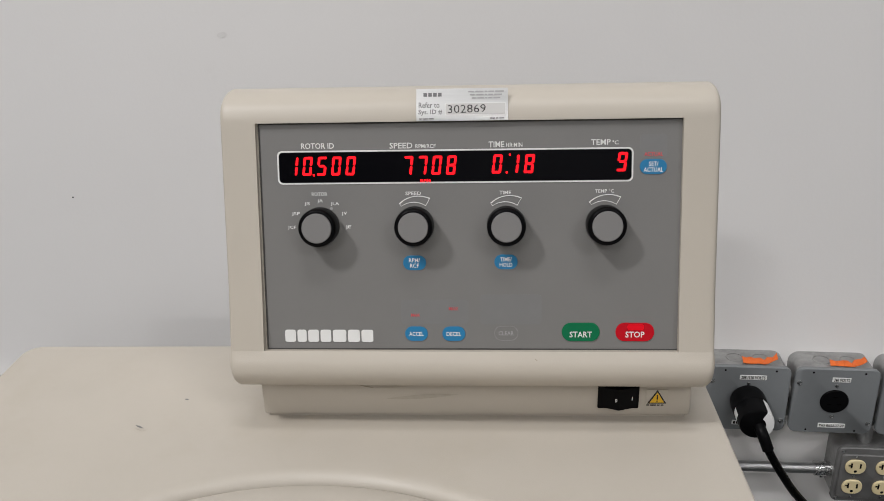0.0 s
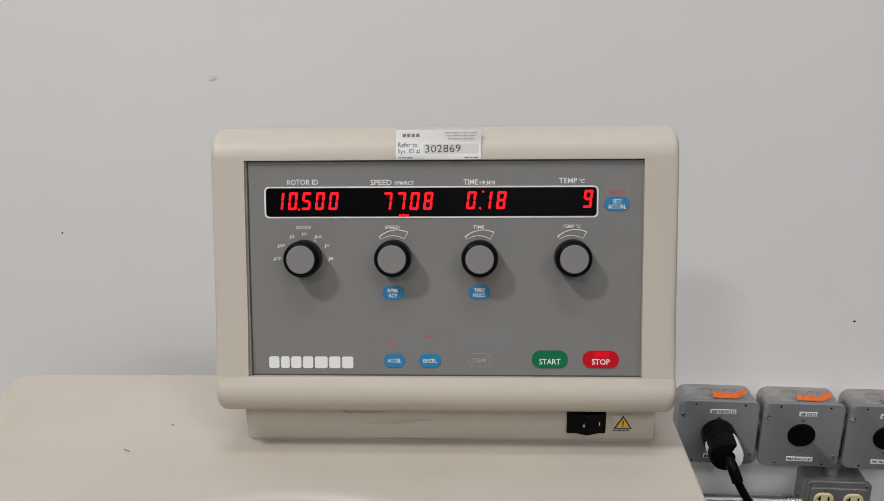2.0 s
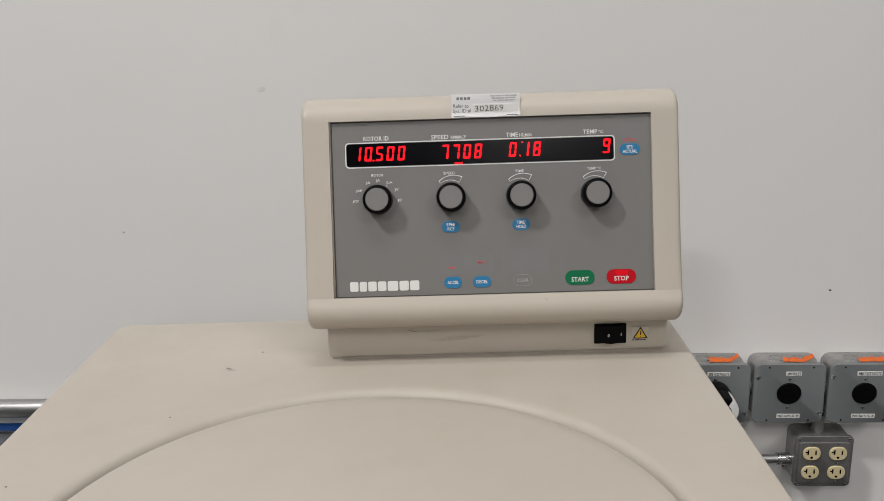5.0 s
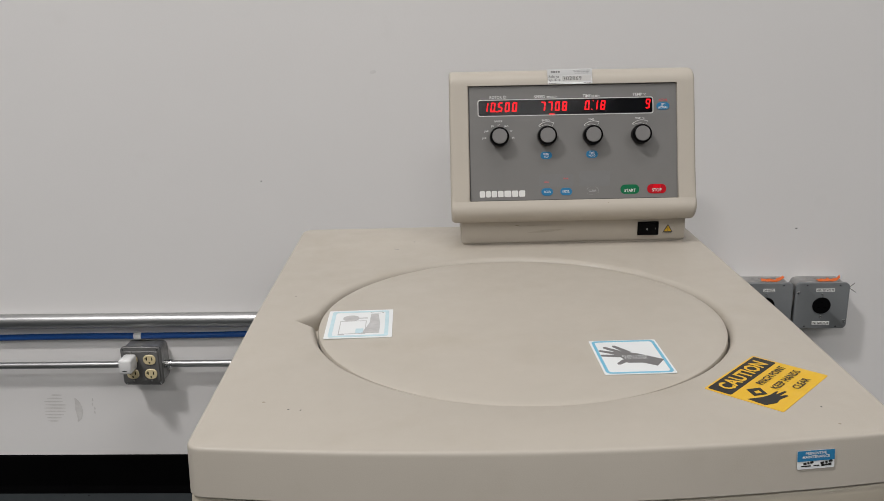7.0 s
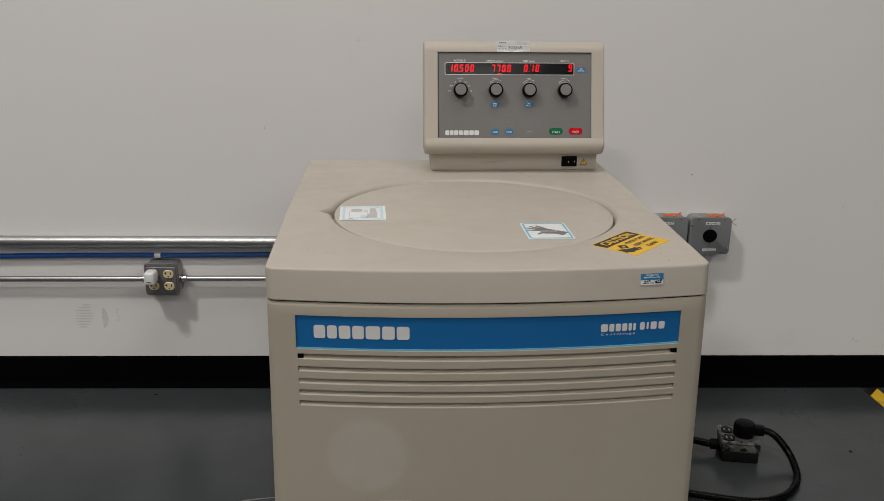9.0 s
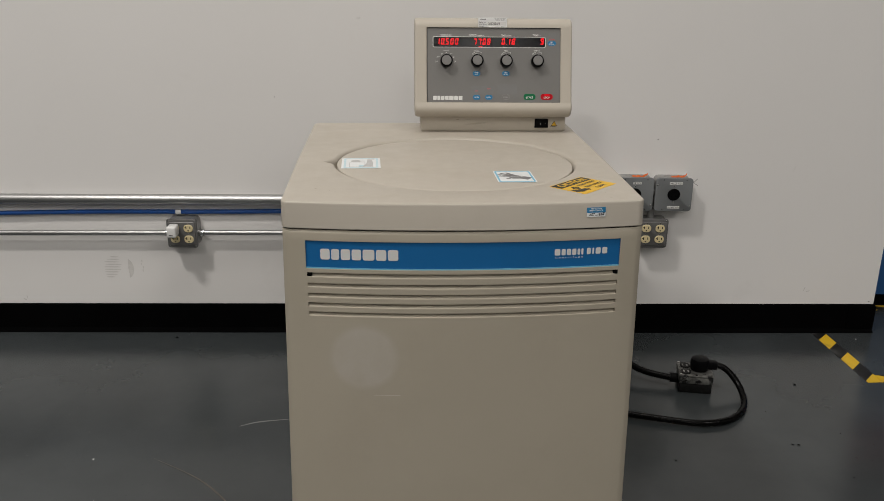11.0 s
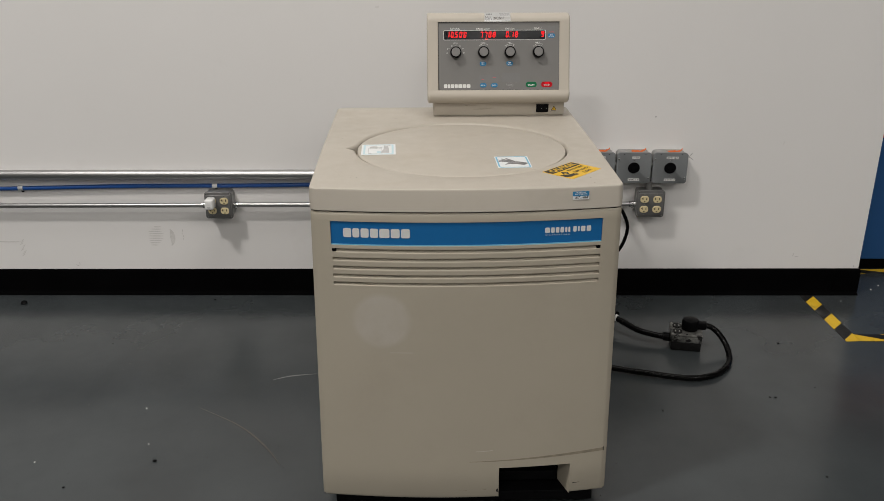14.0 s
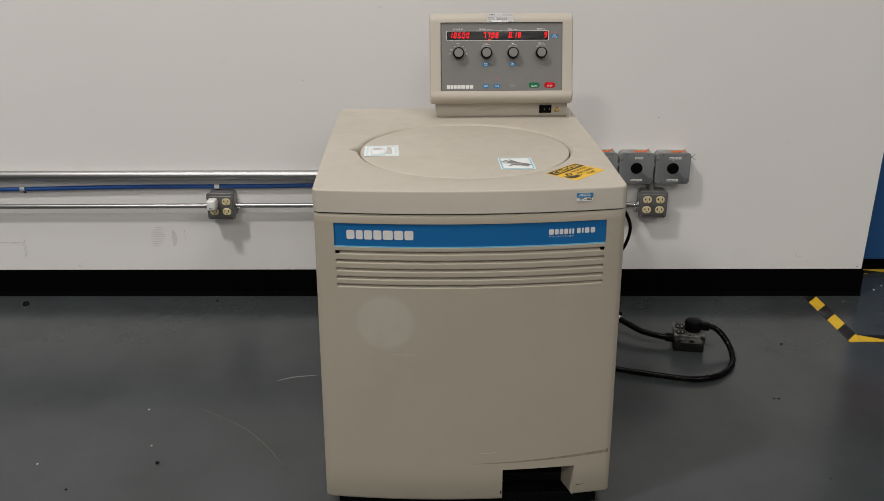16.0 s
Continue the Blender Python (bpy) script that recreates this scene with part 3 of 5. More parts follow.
push = sticker("push_sticker", -0.0180, -1.101, LID_TOP - 0.0003, 4.0, 0.082, 0.102, STICKER, "white sticker with a blue frame and a grey pictogram")
part("frame_line", ring_plate(bmesh.new(), round_rect(0, 0, 0.077, 0.098, 0.006), round_rect(0, 0, 0.070, 0.091, 0.004), 0, 0.0009), CYAN_INK, push)
bm = prism(bmesh.new(), [(0.036, -0.012), (0.024, -0.030), (0.010, -0.020), (-0.008, -0.019), (-0.013, 0.000), (-0.008, 0.012), (0.008, 0.008)], 0, 0.001)
for n, (x0, y0, x1, y1) in enumerate(((-0.009, -0.012, -0.019, -0.022), (-0.010, 0.001, -0.034, 0.004), (-0.010, 0.006, -0.033, 0.018), (-0.006, 0.009, -0.026, 0.028), (0.0, 0.010, -0.014, 0.032))):
    d = Vector((x1 - x0, y1 - y0)).normalized()
    nx, ny = -d.y * 0.0032, d.x * 0.0032
    prism(bm, [(x0 + nx * 1.2, y0 + ny * 1.2), (x1 + nx * 0.8, y1 + ny * 0.8), (x1 + d.x * 0.002, y1 + d.y * 0.002), (x1 - nx * 0.8, y1 - ny * 0.8), (x0 - nx * 1.2, y0 - ny * 1.2)], 0, 0.00082 + 0.00003 * n)
part("pictogram", bm, GREY_INK, push, "plain dark grey pictogram")
part("lettering", lettering(bmesh.new(), "PUSH HERE\nTO CLOSE", 0.004, -0.0045, 0.029, 0.0110, 0.0014, weight=0.0), STICKER, push)

caution = sticker("caution_sticker", 0.1165, -1.1765, DECK - 0.0002, 49.3, 0.1185, 0.0865, YELLOW, "yellow and black caution sticker on the deck")
part("header_bar", plate(bmesh.new(), 0, 0.0275, 0.1125, 0.0265, 0.002, 0, 0.0009, 3), BLACK_INK, caution)
part("header_lettering", lettering(bmesh.new(), "CAUTION", 0, 0.0275, 0.093, 0.0185, 0.0011, weight=0.03), YELLOW, caution)
for body, cx, cy, w in (("PINCH POINT", 0.0190, 0.0035, 0.062), ("KEEP HANDS", 0.0190, -0.0130, 0.062), ("CLEAR", 0.0190, -0.0295, 0.033)):
    part("lettering", lettering(bmesh.new(), body, cx, cy, w, 0.0090, 0.0010, weight=0.02), BLACK_INK, caution)
bm = ring_plate(bmesh.new(), [(-0.043, -0.005), (-0.033, 0.008), (-0.020, -0.001), (-0.030, -0.0135)], [(-0.0365, -0.0045), (-0.0325, 0.0005), (-0.0265, -0.0025), (-0.0305, -0.0085)], 0, 0.0010)
part("press_pictogram", bm, BLACK_INK, caution, "plain black pictogram")
part("pictogram", prism(bmesh.new(), [(-0.0545, -0.003), (-0.041, -0.0125), (-0.030, -0.0165), (-0.018, -0.0175), (-0.0165, -0.0195), (-0.026, -0.0205), (-0.011, -0.0240), (-0.0115, -0.0265), (-0.026, -0.0250), (-0.019, -0.0300), (-0.0205, -0.0320), (-0.034, -0.0290), (-0.044, -0.0300), (-0.0565, -0.0230)], 0, 0.00085), BLACK_INK, caution, "plain black pictogram")

# maintenance label on the cover's bowed edge
bm = bmesh.new()
on_front(plate(bm, 0.2515, 0.8280, 0.037, 0.0175, 0.001, 0, 0.0006, 2), -0.0022)
service = part("service_label", bm, STICKER, machine, "small blue and white maintenance label")
part("header_bar", on_front(plate(bmesh.new(), 0.2515, 0.8320, 0.037, 0.0100, 0.0005, 0, 0.0004, 2), -0.0030), BLUE_BTN, service)
part("lettering", on_front(lettering(bmesh.new(), "PREVENTIVE\nMAINTENANCE", 0.2515, 0.8328, 0.027, 0.006, 0.0006), -0.0030), WHITE_INK, service)
bm = bmesh.new()
for cx, cz, w, h, t in ((0.244, 0.8250, 0.010, 0.002, 8), (0.262, 0.8250, 0.012, 0.002, 10), (0.252, 0.8222, 0.030, 0.0010, 0), (0.262, 0.8225, 0.010, 0.0018, 6)):
    bars(bm, cx, cz, w, h, [1, 0.6, 1], 0.0, 0.0004, 0.3, t)
part("handwritten_bars", on_front(bm, -0.0028), BLACK_INK, service)

# ---- the control head ----
HEAD = machine.matrix_basis.inverted() @ pose(-0.0390, -0.5905, 1.0166, 90 - 14.95, 0, 2.82)  # x along the panel, y up it, z out of it
PW, PH = 0.3530, 0.1946


def head_shell():
    bm = bmesh.new()
    w, front, sink = 0.2072, 0.0025, -0.0022

    def profile(inset, cut, lift, drop):
        """Side section: back foot, rolled lower lip, face, rounded top."""
        k, b = inset, lift
        pts = [(-0.117 + b, -0.100), (-0.122 + b, -0.060), (-0.1305 + b, -0.030), (-0.1325 + b, -0.022), (-0.1325 + b, -0.0135), (-0.1305 + b, -0.0055 - k), (-0.1265 + b, 0.0015 - k), (-0.1205 + b, 0.0064 - k), (-0.1125 + b * 0.6, 0.0090 - k), (-0.1050 + b * 0.3, 0.0076 - k)]
        f = front - k
        pts += [(-PH / 2, f + 0.0026), (-PH / 2, sink if cut else f + 0.0026), (-PH / 4, sink if cut else f), (PH / 2, sink if cut else f), (PH / 2, f)]
        pts += [(0.1010, f), (0.1075, f - 0.001), (0.1140 - drop * 0.5, f - 0.0045), (0.1195 - drop * 0.8, f - 0.011), (0.1240 - drop, f - 0.020), (0.1272 - drop, f - 0.033), (0.128 - drop, f - 0.048), (0.122 - drop, -0.085), (0.105 - drop, -0.100)]
        return pts

    def rise(d, r):
        return r - math.sqrt(max(0.0, r * r - (r - d) ** 2)) if d < r else 0.0
    stations = []
    for d, k in ((0.0, 0.0055), (0.0004, 0.0036), (0.0012, 0.0019), (0.0025, 0.0008), (0.0042, 0.0002), (0.0065, 0.0), (0.009, 0.0), (0.012, 0.0)):
        stations.append((-w + d, k, False, rise(d, 0.0075), rise(d, 0.004)))
    stations += [(-PW / 2 - 0.0001, 0, False, 0, 0), (-PW / 2, 0, True, 0, 0)]
    stations += [(-x, *q) for x, *q in reversed(stations)]
    rows = loft(bm, [[(x, v, n) for v, n in profile(k, c, b, d)] for x, k, c, b, d in stations], closed=False)
    bm.faces.new(rows[0])
    bm.faces.new(rows[-1])
    return bm


part("head_shell", head_shell(), BEIGE_HEAD, machine, "beige plastic control head housing", smooth=True, m=HEAD @ pose(-0.0015, 0, 0))
PED = -0.0105
ped = part("head_pedestal", boxed(-0.194, 0.194, -0.045, 0.070, 0.8545, 0.9020, bevel=0.003), BEIGE_HEAD, machine, "low beige pedestal under the control head", smooth=True, m=pose(0.1326, 0.7550, PED))
part("gasket", boxed(-0.190, 0.190, -0.041, 0.066, DECK - PED - 0.012, 0.8550), BEIGE_HEAD, ped, "recessed foot of the pedestal")
rail_y = -0.0455
part("switch_frame", boxed(0.111, 0.1475, rail_y - 0.0015, rail_y + 0.002, 0.8630, 0.8870, bevel=0.001), BLACK, ped, "black switch surround")
bm = bmesh.new()
prism(bm, [(0.1135, 0.0), (0.1290, -0.006), (0.1450, -0.001), (0.1450, 0.006), (0.1135, 0.006)], 0.8645, 0.8855)
for v in bm.verts:
    v.co.y += rail_y - 0.001
part("rocker_switch", bm, BLACK, ped, "black rocker power switch")
bm = lettering(bmesh.new(), "0", 0.1262, 0.8750, 0.0022, 0.0034, 0)
lettering(bm, "I", 0.1410, 0.8750, 0.0007, 0.0034, 0)
for v in bm.verts:
    x, z, _ = v.co
    v.co = (x, rail_y - 0.0072 if x < 0.132 else rail_y - 0.0036, z)
part("switch_marks", bm, WHITE_INK, ped)


def upright(name, bm, mat, parent, y, label=""):
    """A flat drawing (x, z) set up on the pedestal's face."""
    for v in bm.verts:
        x, z, o = v.co
        v.co = (x, y - o, z)
    return part(name, bm, mat, parent, label)


upright("warning_backing", plate(bmesh.new(), 0.1635, 0.8735, 0.0190, 0.0175, 0.0008, 0, 0.0003, 2), BEIGE_HEAD, ped, rail_y, "clear backing of a small warning sticker")
upright("warning_triangle", prism(bmesh.new(), [(0.1550, 0.8680), (0.1720, 0.8680), (0.1635, 0.8820)], 0, 0.0008), BLACK_INK, ped, rail_y)
upright("warning_field", prism(bmesh.new(), [(0.1572, 0.8693), (0.1698, 0.8693), (0.1635, 0.8797)], 0, 0.0011), YELLOW, ped, rail_y)
upright("warning_mark", bars(bars(bmesh.new(), 0.1635, 0.8748, 0.0011, 0.0048, [1], 0, 0.0013), 0.1635, 0.8708, 0.0011, 0.0011, [1], 0, 0.0013), BLACK_INK, ped, rail_y)
upright("warning_print", bars(bmesh.new(), 0.1620, 0.8663, 0.015, 0.0010, [1, 2, 1, 1], 0, 0.0008, 0.4), BLACK_INK, ped, rail_y)

SINK = -0.0015
mm = 0.001
face = part("faceplate", plate(bmesh.new(), 0, 0, PW - 0.0006, PH - 0.0006, 0.0005, SINK - 0.002, SINK, 2), GREY, machine, "grey printed control faceplate", m=HEAD)


# Dark ring painted for the shaded gap between housing and faceplate.
part("panel_gap_line", ring_plate(bmesh.new(), round_rect(0, 0, PW - 0.0002, PH - 0.0002, 0.0006, 2), round_rect(0, 0, PW - 0.0024, PH - 0.0024, 0.0006, 2), SINK - 0.001, SINK + 0.0005), GAP_GREY, machine, "dark line round the faceplate", m=HEAD)


def on_face(name, bm, mat, parent=face, label="", smooth=False, lift=0.0):
    for v in bm.verts:
        v.co.z += SINK + lift
    return part(name, bm, mat, parent, label, smooth)


HAZE = material("clear_window_film", (0.174, 0.173, 0.170), 0.42, vary=0.03, vscale=40)
on_face("lamp_window", plate(bmesh.new(), 0.035, -0.0620, 0.052, 0.026, 0.003, -0.0001, 0.00008, 3), HAZE, label="faintly clearer lamp window")
on_face("lamp_window", plate(bmesh.new(), -0.030, -0.0640, 0.058, 0.021, 0.003, -0.0001, 0.00008, 3), HAZE)
on_face("lamp_window", plate(bmesh.new(), 0.1520, 0.0745, 0.022, 0.020, 0.003, -0.0001, 0.00008, 3), HAZE)
# display window
disp = part("display", plate(bmesh.new(), 0, 0, 0.2935, 0.0250, 0.003, SINK, SINK + 0.0006, 5), GLASS_BLACK, machine, "black display window with lit red digits", m=HEAD @ pose(-0.0127, 0.0600, 0))
on_face("display_border", ring_plate(bmesh.new(), round_rect(-0.0127, 0.06, 0.2970, 0.0282, 0.0042), round_rect(-0.0127, 0.06, 0.2945, 0.0258, 0.0034), 0, 0.0005), WHITE_INK)
SEG = {"0": "abcdef", "1": "bc", "2": "abged", "3": "abgcd", "4": "fgbc", "5": "afgcd", "6": "afgedc", "7": "abc", "8": "abcdefg", "9": "abcdfg"}


def digit(ch, cx, cy, w=0.0078, h=0.0158, t=0.0021):
    """The lit segments of one seven-segment figure, leaning a little."""
    g, z = 0.00035, SINK + 0.0010
    x0, x1, y0, y1 = -w / 2, w / 2, -h / 2, h / 2
    bar = {"a": (x0 + g, x1 - g, y1 - t, y1), "d": (x0 + g, x1 - g, y0, y0 + t), "g": (x0 + t * .7, x1 - t * .7, -t / 2, t / 2), "f": (x0, x0 + t, g, y1 - g), "e": (x0, x0 + t, y0 + g, -g), "b": (x1 - t, x1, g, y1 - g), "c": (x1 - t, x1, y0 + g, -g)}
    for s in SEG[ch]:
        a, b, c, d = bar[s]
        k = t * 0.35
        pts = [(a + k, c), (b - k, c), (b, c + k), (b, d - k), (b - k, d), (a + k, d), (a, d - k), (a, c + k)]
        bm = bmesh.new()
        bm.faces.new([bm.verts.new((cx + x + y * 0.12, cy + y, z)) for x, y in pts])
        part("segment", bm, LED, disp, "lit red segment")


def dot(bm, cx, cy, r):
    bm.faces.new([bm.verts.new((cx + r * math.cos(k * math.pi / 5), cy + r * math.sin(k * math.pi / 5), SINK + 0.001)) for k in range(10)])


DX, DY = -0.0127, 0.06
for text, x, step, y in (("10500", -0.1475, 0.0122, 0.0612), ("7708", -0.0505, 0.0121, 0.0610), ("018", 0.0240, 0.0125, 0.0615), ("9", 0.1265, 0.012, 0.0623)):
    for i, ch in enumerate(text):
        xx = x + i * step + (0.0015 if text == "018" and i else 0.0)
        digit(ch, xx - DX, y - DY)
for x, y, r in ((-0.1302, 0.0537, 0.0010), (0.0318, 0.0545, 0.0010), (0.0346, 0.0691, 0.0009)):
    bm = bmesh.new()
    dot(bm, x - DX, y - DY, r)
    part("point", bm, LED, disp)
part("rpm_lamp", lettering(bmesh.new(), "RPM", -0.036 - DX, 0.0482 - DY, 0.0085, 0.0026, SINK + 0.001), LED, disp)

# printed words
for body, x0, y0, x1, y1 in (("ROTOR ID", -140.5, 80.7, -112.5, 75.4), ("SPEED", -65.7, 80.2, -46.5, 74.9), ("TIME", 16.9, 80.3, 29.9, 75.0), ("TEMP", 101, 81.0, 117, 75.9), ("RPM/RCF", -44, 78.8, -27.1, 75.0), ("HR:MIN", 31.3, 79.0, 44.8, 75.0), ("°C", 118.3, 80.0, 123.4, 76.2),
                             ("ROTOR", -132.8, 39.3, -119.4, 36.0), ("SPEED", -53.2, 39.3, -40, 36.0), ("TIME", 25.6, 39.3, 35.4, 36.0), ("TEMP °C", 104.6, 40.0, 120.3, 36.6)):
    on_face("printed_word", lettering(bmesh.new(), body, (x0 + x1) / 2 * mm, (y0 + y1) / 2 * mm, (x1 - x0) * mm, (y0 - y1) * mm * 0.92, 0.0004), WHITE_INK)
for body, x, y in (("JCF", -150.8, 9.2), ("JSP", -147.0, 20.8), ("JS", -137, 29.3), ("JA", -125.8, 31.6), ("JLA", -113.3, 29.1), ("JV", -105.4, 20.9), ("JE", -102.3, 9.3)):
    on_face("printed_word", lettering(bmesh.new(), body, x * mm, y * mm, 0.0024 * len(body), 0.0034, 0.0004), WHITE_INK)


def arc_mark(cx, cy):
    """A rising wedge drawn in outline over a knob."""
    bm = bmesh.new()
    def edge(r0, r1, n=10, grow=0.0):
        return [(cx + (r0 + (r1 - r0) * i / n) * math.cos(radians(126 - 66 * i / n)), cy + (r0 + (r1 - r0) * i / n) * math.sin(radians(126 - 66 * i / n))) for i in range(n + 1)]
    o = edge(0.0228, 0.0262) + edge(0.0195, 0.0185)[::-1]
    mid = (sum(p[0] for p in o) / len(o), sum(p[1] for p in o) / len(o))
    inn = edge(0.0221, 0.0255) + edge(0.0201, 0.0192)[::-1]
    inn = [(mid[0] + (x - mid[0]) * 0.955, y) for x, y in inn]
    return ring_plate(bm, o, inn, 0, 0.0005)


KNOBS = ((-125.8, 10.6), (-45.4, 10.8), (31.3, 10.6), (113.2, 10.8))
for i, (kx, ky) in enumerate(KNOBS):
    if i:
        on_face("arc_mark", arc_mark(kx * mm, ky * mm), WHITE_INK)
    knob = part("knob", lathe(bmesh.new(), [(0, 0.0), (0.0160, 0.0), (0.0163, 0.004), (0.0160, 0.0165), (0.0152, 0.0188), (0.0138, 0.0198), (0.0128, 0.0198), (0.0126, 0.0190), (0, 0.0190)], 40), BLACK, machine, "black rotary knob", smooth=True, m=HEAD @ pose(kx * mm, ky * mm, SINK))
    part("knob_cap", lathe(bmesh.new(), [(0.0125, 0.0185), (0.0125, 0.0198), (0.0120, 0.0203), (0, 0.0203)], 40), GREY_CAP, knob, "flat grey knob cap", smooth=True)
on_face("pointer_dot", lathe(bmesh.new(), [(0.0012, 0), (0.0012, 0.0005), (0, 0.0006)], 16, (-0.1163, 0.0253)), FADED_INK)


def button(name, cx, cy, w, h, mat, text, tw, th, label, ink=WHITE_INK, dy=0.0):
    b = part(name, prism(bmesh.new(), round_rect(0, 0, w, h, h * 0.48, 8), SINK - 0.0002, SINK + 0.0008, round_rect(0, 0, w - 0.0006, h - 0.0006, h * 0.47, 8)), mat, machine, label, m=HEAD @ pose(cx * mm, cy * mm, 0))
    part("lettering", lettering(bmesh.new(), text, 0, dy, tw, th, SINK + 0.0010), ink, b)
    return b


button("membrane_button", -46.5, -21.5, 0.0198, 0.0128, BLUE_BTN, "RPM/\nRCF", 0.0095, 0.0082, "blue button lettered for speed unit")
button("membrane_button", 31.0, -21.0, 0.0198, 0.0128, BLUE_BTN, "TIME/\nHOLD", 0.0108, 0.0082, "blue button lettered for time or hold")
button("membrane_button", 152.0, 57.9, 0.0222, 0.0125, BLUE_BTN, "SET/\nACTUAL", 0.0160, 0.0085, "blue button lettered for set or actual")
button("membrane_button", -46.0, -83.2, 0.0198, 0.0128, BLUE_BTN, "ACCEL", 0.0125, 0.0036, "blue acceleration button")
button("membrane_button", -13.8, -83.2, 0.0200, 0.0128, BLUE_BTN, "DECEL", 0.0125, 0.0036, "blue deceleration button")
button("start_button", 94.1, -81.5, 0.0322, 0.0162, GREEN_BTN, "START", 0.0190, 0.0052, "green start button", dy=-0.0020)
stop = button("stop_button", 139.5, -81.5, 0.0326, 0.0162, STOP_RED, "STOP", 0.0160, 0.0052, "red stop button with a dim lamp window", dy=-0.0020)
part("lit_window", plate(bmesh.new(), 0.0005, 0.0043, 0.0135, 0.0050, 0.0015, SINK + 0.0006, SINK + 0.0009, 3), STOP_LAMP, stop, "dim red lamp window")
bm = lettering(bmesh.new(), "CLEAR", 0.0310, -0.0827, 0.0130, 0.0036, 0.0004)
ring_plate(bm, round_rect(0.0310, -0.0827, 0.0200, 0.0125, 0.006, 6), round_rect(0.0310, -0.0827, 0.0196, 0.0121, 0.0058, 6), 0, 0.0004)
on_face("clear_mark", bm, FADED_INK, label="faded clear button outline")
bm = lettering(bmesh.new(), "MAX", -0.0465, -0.0668, 0.0075, 0.0026, 0.0004)
on_face("lamp_word", bm, LED_FAINT)
on_face("lamp_word", lettering(bmesh.new(), "MAX", -0.0138, -0.0612, 0.0080, 0.0028, 0.0005), LED_FAINT)
on_face("lamp_word", lettering(bmesh.new(), "ACTUAL", 0.1520, 0.0683, 0.0152, 0.0034, 0.0005), LED_FAINT)
for x, bw in mark_blocks(-0.1219, -0.0852, 0.0770, 0.0108, MARK, 0.16):
    on_face("mark_block", plate(bmesh.new(), x, -0.0852, bw, 0.0108, 0.0018, 0, 0.0005, 3), WHITE_INK)

# foil label over the panel's top edge, bent with the housing
def tag_z(v):
    return 0.0025 - 0.0009 * max(0.0, (v - 0.101) / 0.0065) ** 1.35 if v > 0.101 else 0.0025


def bent(bm, lift):
    for v in bm.verts:
        v.co.z += tag_z(v.co.y) + lift
    return bm


def foil():
    bm = bmesh.new()
    ys = [0.0975 + 0.0262 * i / 10 for i in range(11)]
    loft(bm, [[(x, y, o) for x in (-0.0424, -0.041, 0.0315, 0.0329)] for y, o in [(ys[0], -0.0006)] + [(y, 0.0006) for y in ys]], closed=False)
    return bm


tag = part("foil_label", bent(foil(), 0.0), FOIL, machine, "silver foil system label with a handwritten number", m=HEAD)
part("number_border", bent(plate(bmesh.new(), 0.0063, 0.1070, 0.0500, 0.0100, 0.0012, 0, 0.0003, 2), 0.0006), PAPER, tag)
part("number_field", bent(plate(bmesh.new(), 0.0063, 0.1070, 0.0490, 0.0090, 0.001, 0, 0.0003, 2), 0.0008), SILVER_PAPER, tag)
bm = lettering(bmesh.new(), "Refer to", -0.0318, 0.1104, 0.0172, 0.0046, 0)
lettering(bm, "Sys. ID #", -0.0308, 0.1043, 0.0198, 0.0050, 0)
part("lettering", bent(bm, 0.0009), GREY_INK, tag)
part("handwritten_number", bent(lettering(bmesh.new(), "302869", -0.0008, 0.1071, 0.0312, 0.0066, 0, weight=-0.004, turn=1), 0.0013), BLACK_INK, tag)
for cx, cy, w, h, widths in ((-0.0290, 0.1188, 0.0150, 0.0030, [1, 1, 1, 1]), (0.0150, 0.1210, 0.0290, 0.0011, [2, 3, 1, 2, 3]), (0.0150, 0.1184, 0.0260, 0.0011, [2, 3, 1, 2, 3]), (0.0150, 0.1158, 0.0230, 0.0011, [2, 3, 1, 2, 3]), (-0.0340, 0.0992, 0.0120, 0.0009, [1, 2, 2]), (0.0240, 0.0992, 0.0120, 0.0009, [2, 1, 2])):
    for x, bw in mark_blocks(cx, cy, w, h, widths, 0.35):
        part("print_bar", bent(bars(bmesh.new(), x, cy, bw, h, [1], 0, 0.0002), 0.0008), FADED_INK if w > 0.02 else GREY_INK, tag)

# wear on the machine
def streak(x0, x1, z0, z1, h0, h1, bend=0.0, n=14):
    """A thin worn streak along the front, thicker at one end."""
    bm = bmesh.new()
    lo, hi = [], []
    for i in range(n + 1):
        t = i / n
        x, z, h = x0 + (x1 - x0) * t, z0 + (z1 - z0) * t ** 1.6 + bend * math.sin(t * 3.1), h0 + (h1 - h0) * t
        lo.append((x, z - h / 2, 0.0003))
        hi.append((x, z + h / 2, 0.0003))
    loft(bm, [lo, hi], closed=False)
    return on_front(bm, 0.0)


PALE_SMUDGE = material("pale_scuff", (0.56, 0.53, 0.48), 0.55, vary=0.06, vscale=60)
part("scuff", streak(0.010, 0.345, 0.1515, 0.1660, 0.0012, 0.0085), DARK_SMUDGE, machine, "long brown scuff across the front foot")
part("scuff", streak(0.026, 0.066, 0.181, 0.183, 0.0012, 0.0016), PALE_SMUDGE, machine)
part("scuff", streak(-0.125, -0.178, 0.452, 0.4515, 0.0014, 0.0008), PALE_SMUDGE, machine)
part("scuff", streak(0.037, 0.052, 0.072, 0.071, 0.0006, 0.0018), DARK_SMUDGE, machine)
part("scuff", streak(-0.015, 0.004, 0.068, 0.069, 0.0006, 0.0012), DARK_SMUDGE, machine)
part("chip", streak(0.0770, 0.0815, 0.066, 0.068, 0.006, 0.012), BLACK_INK, machine)
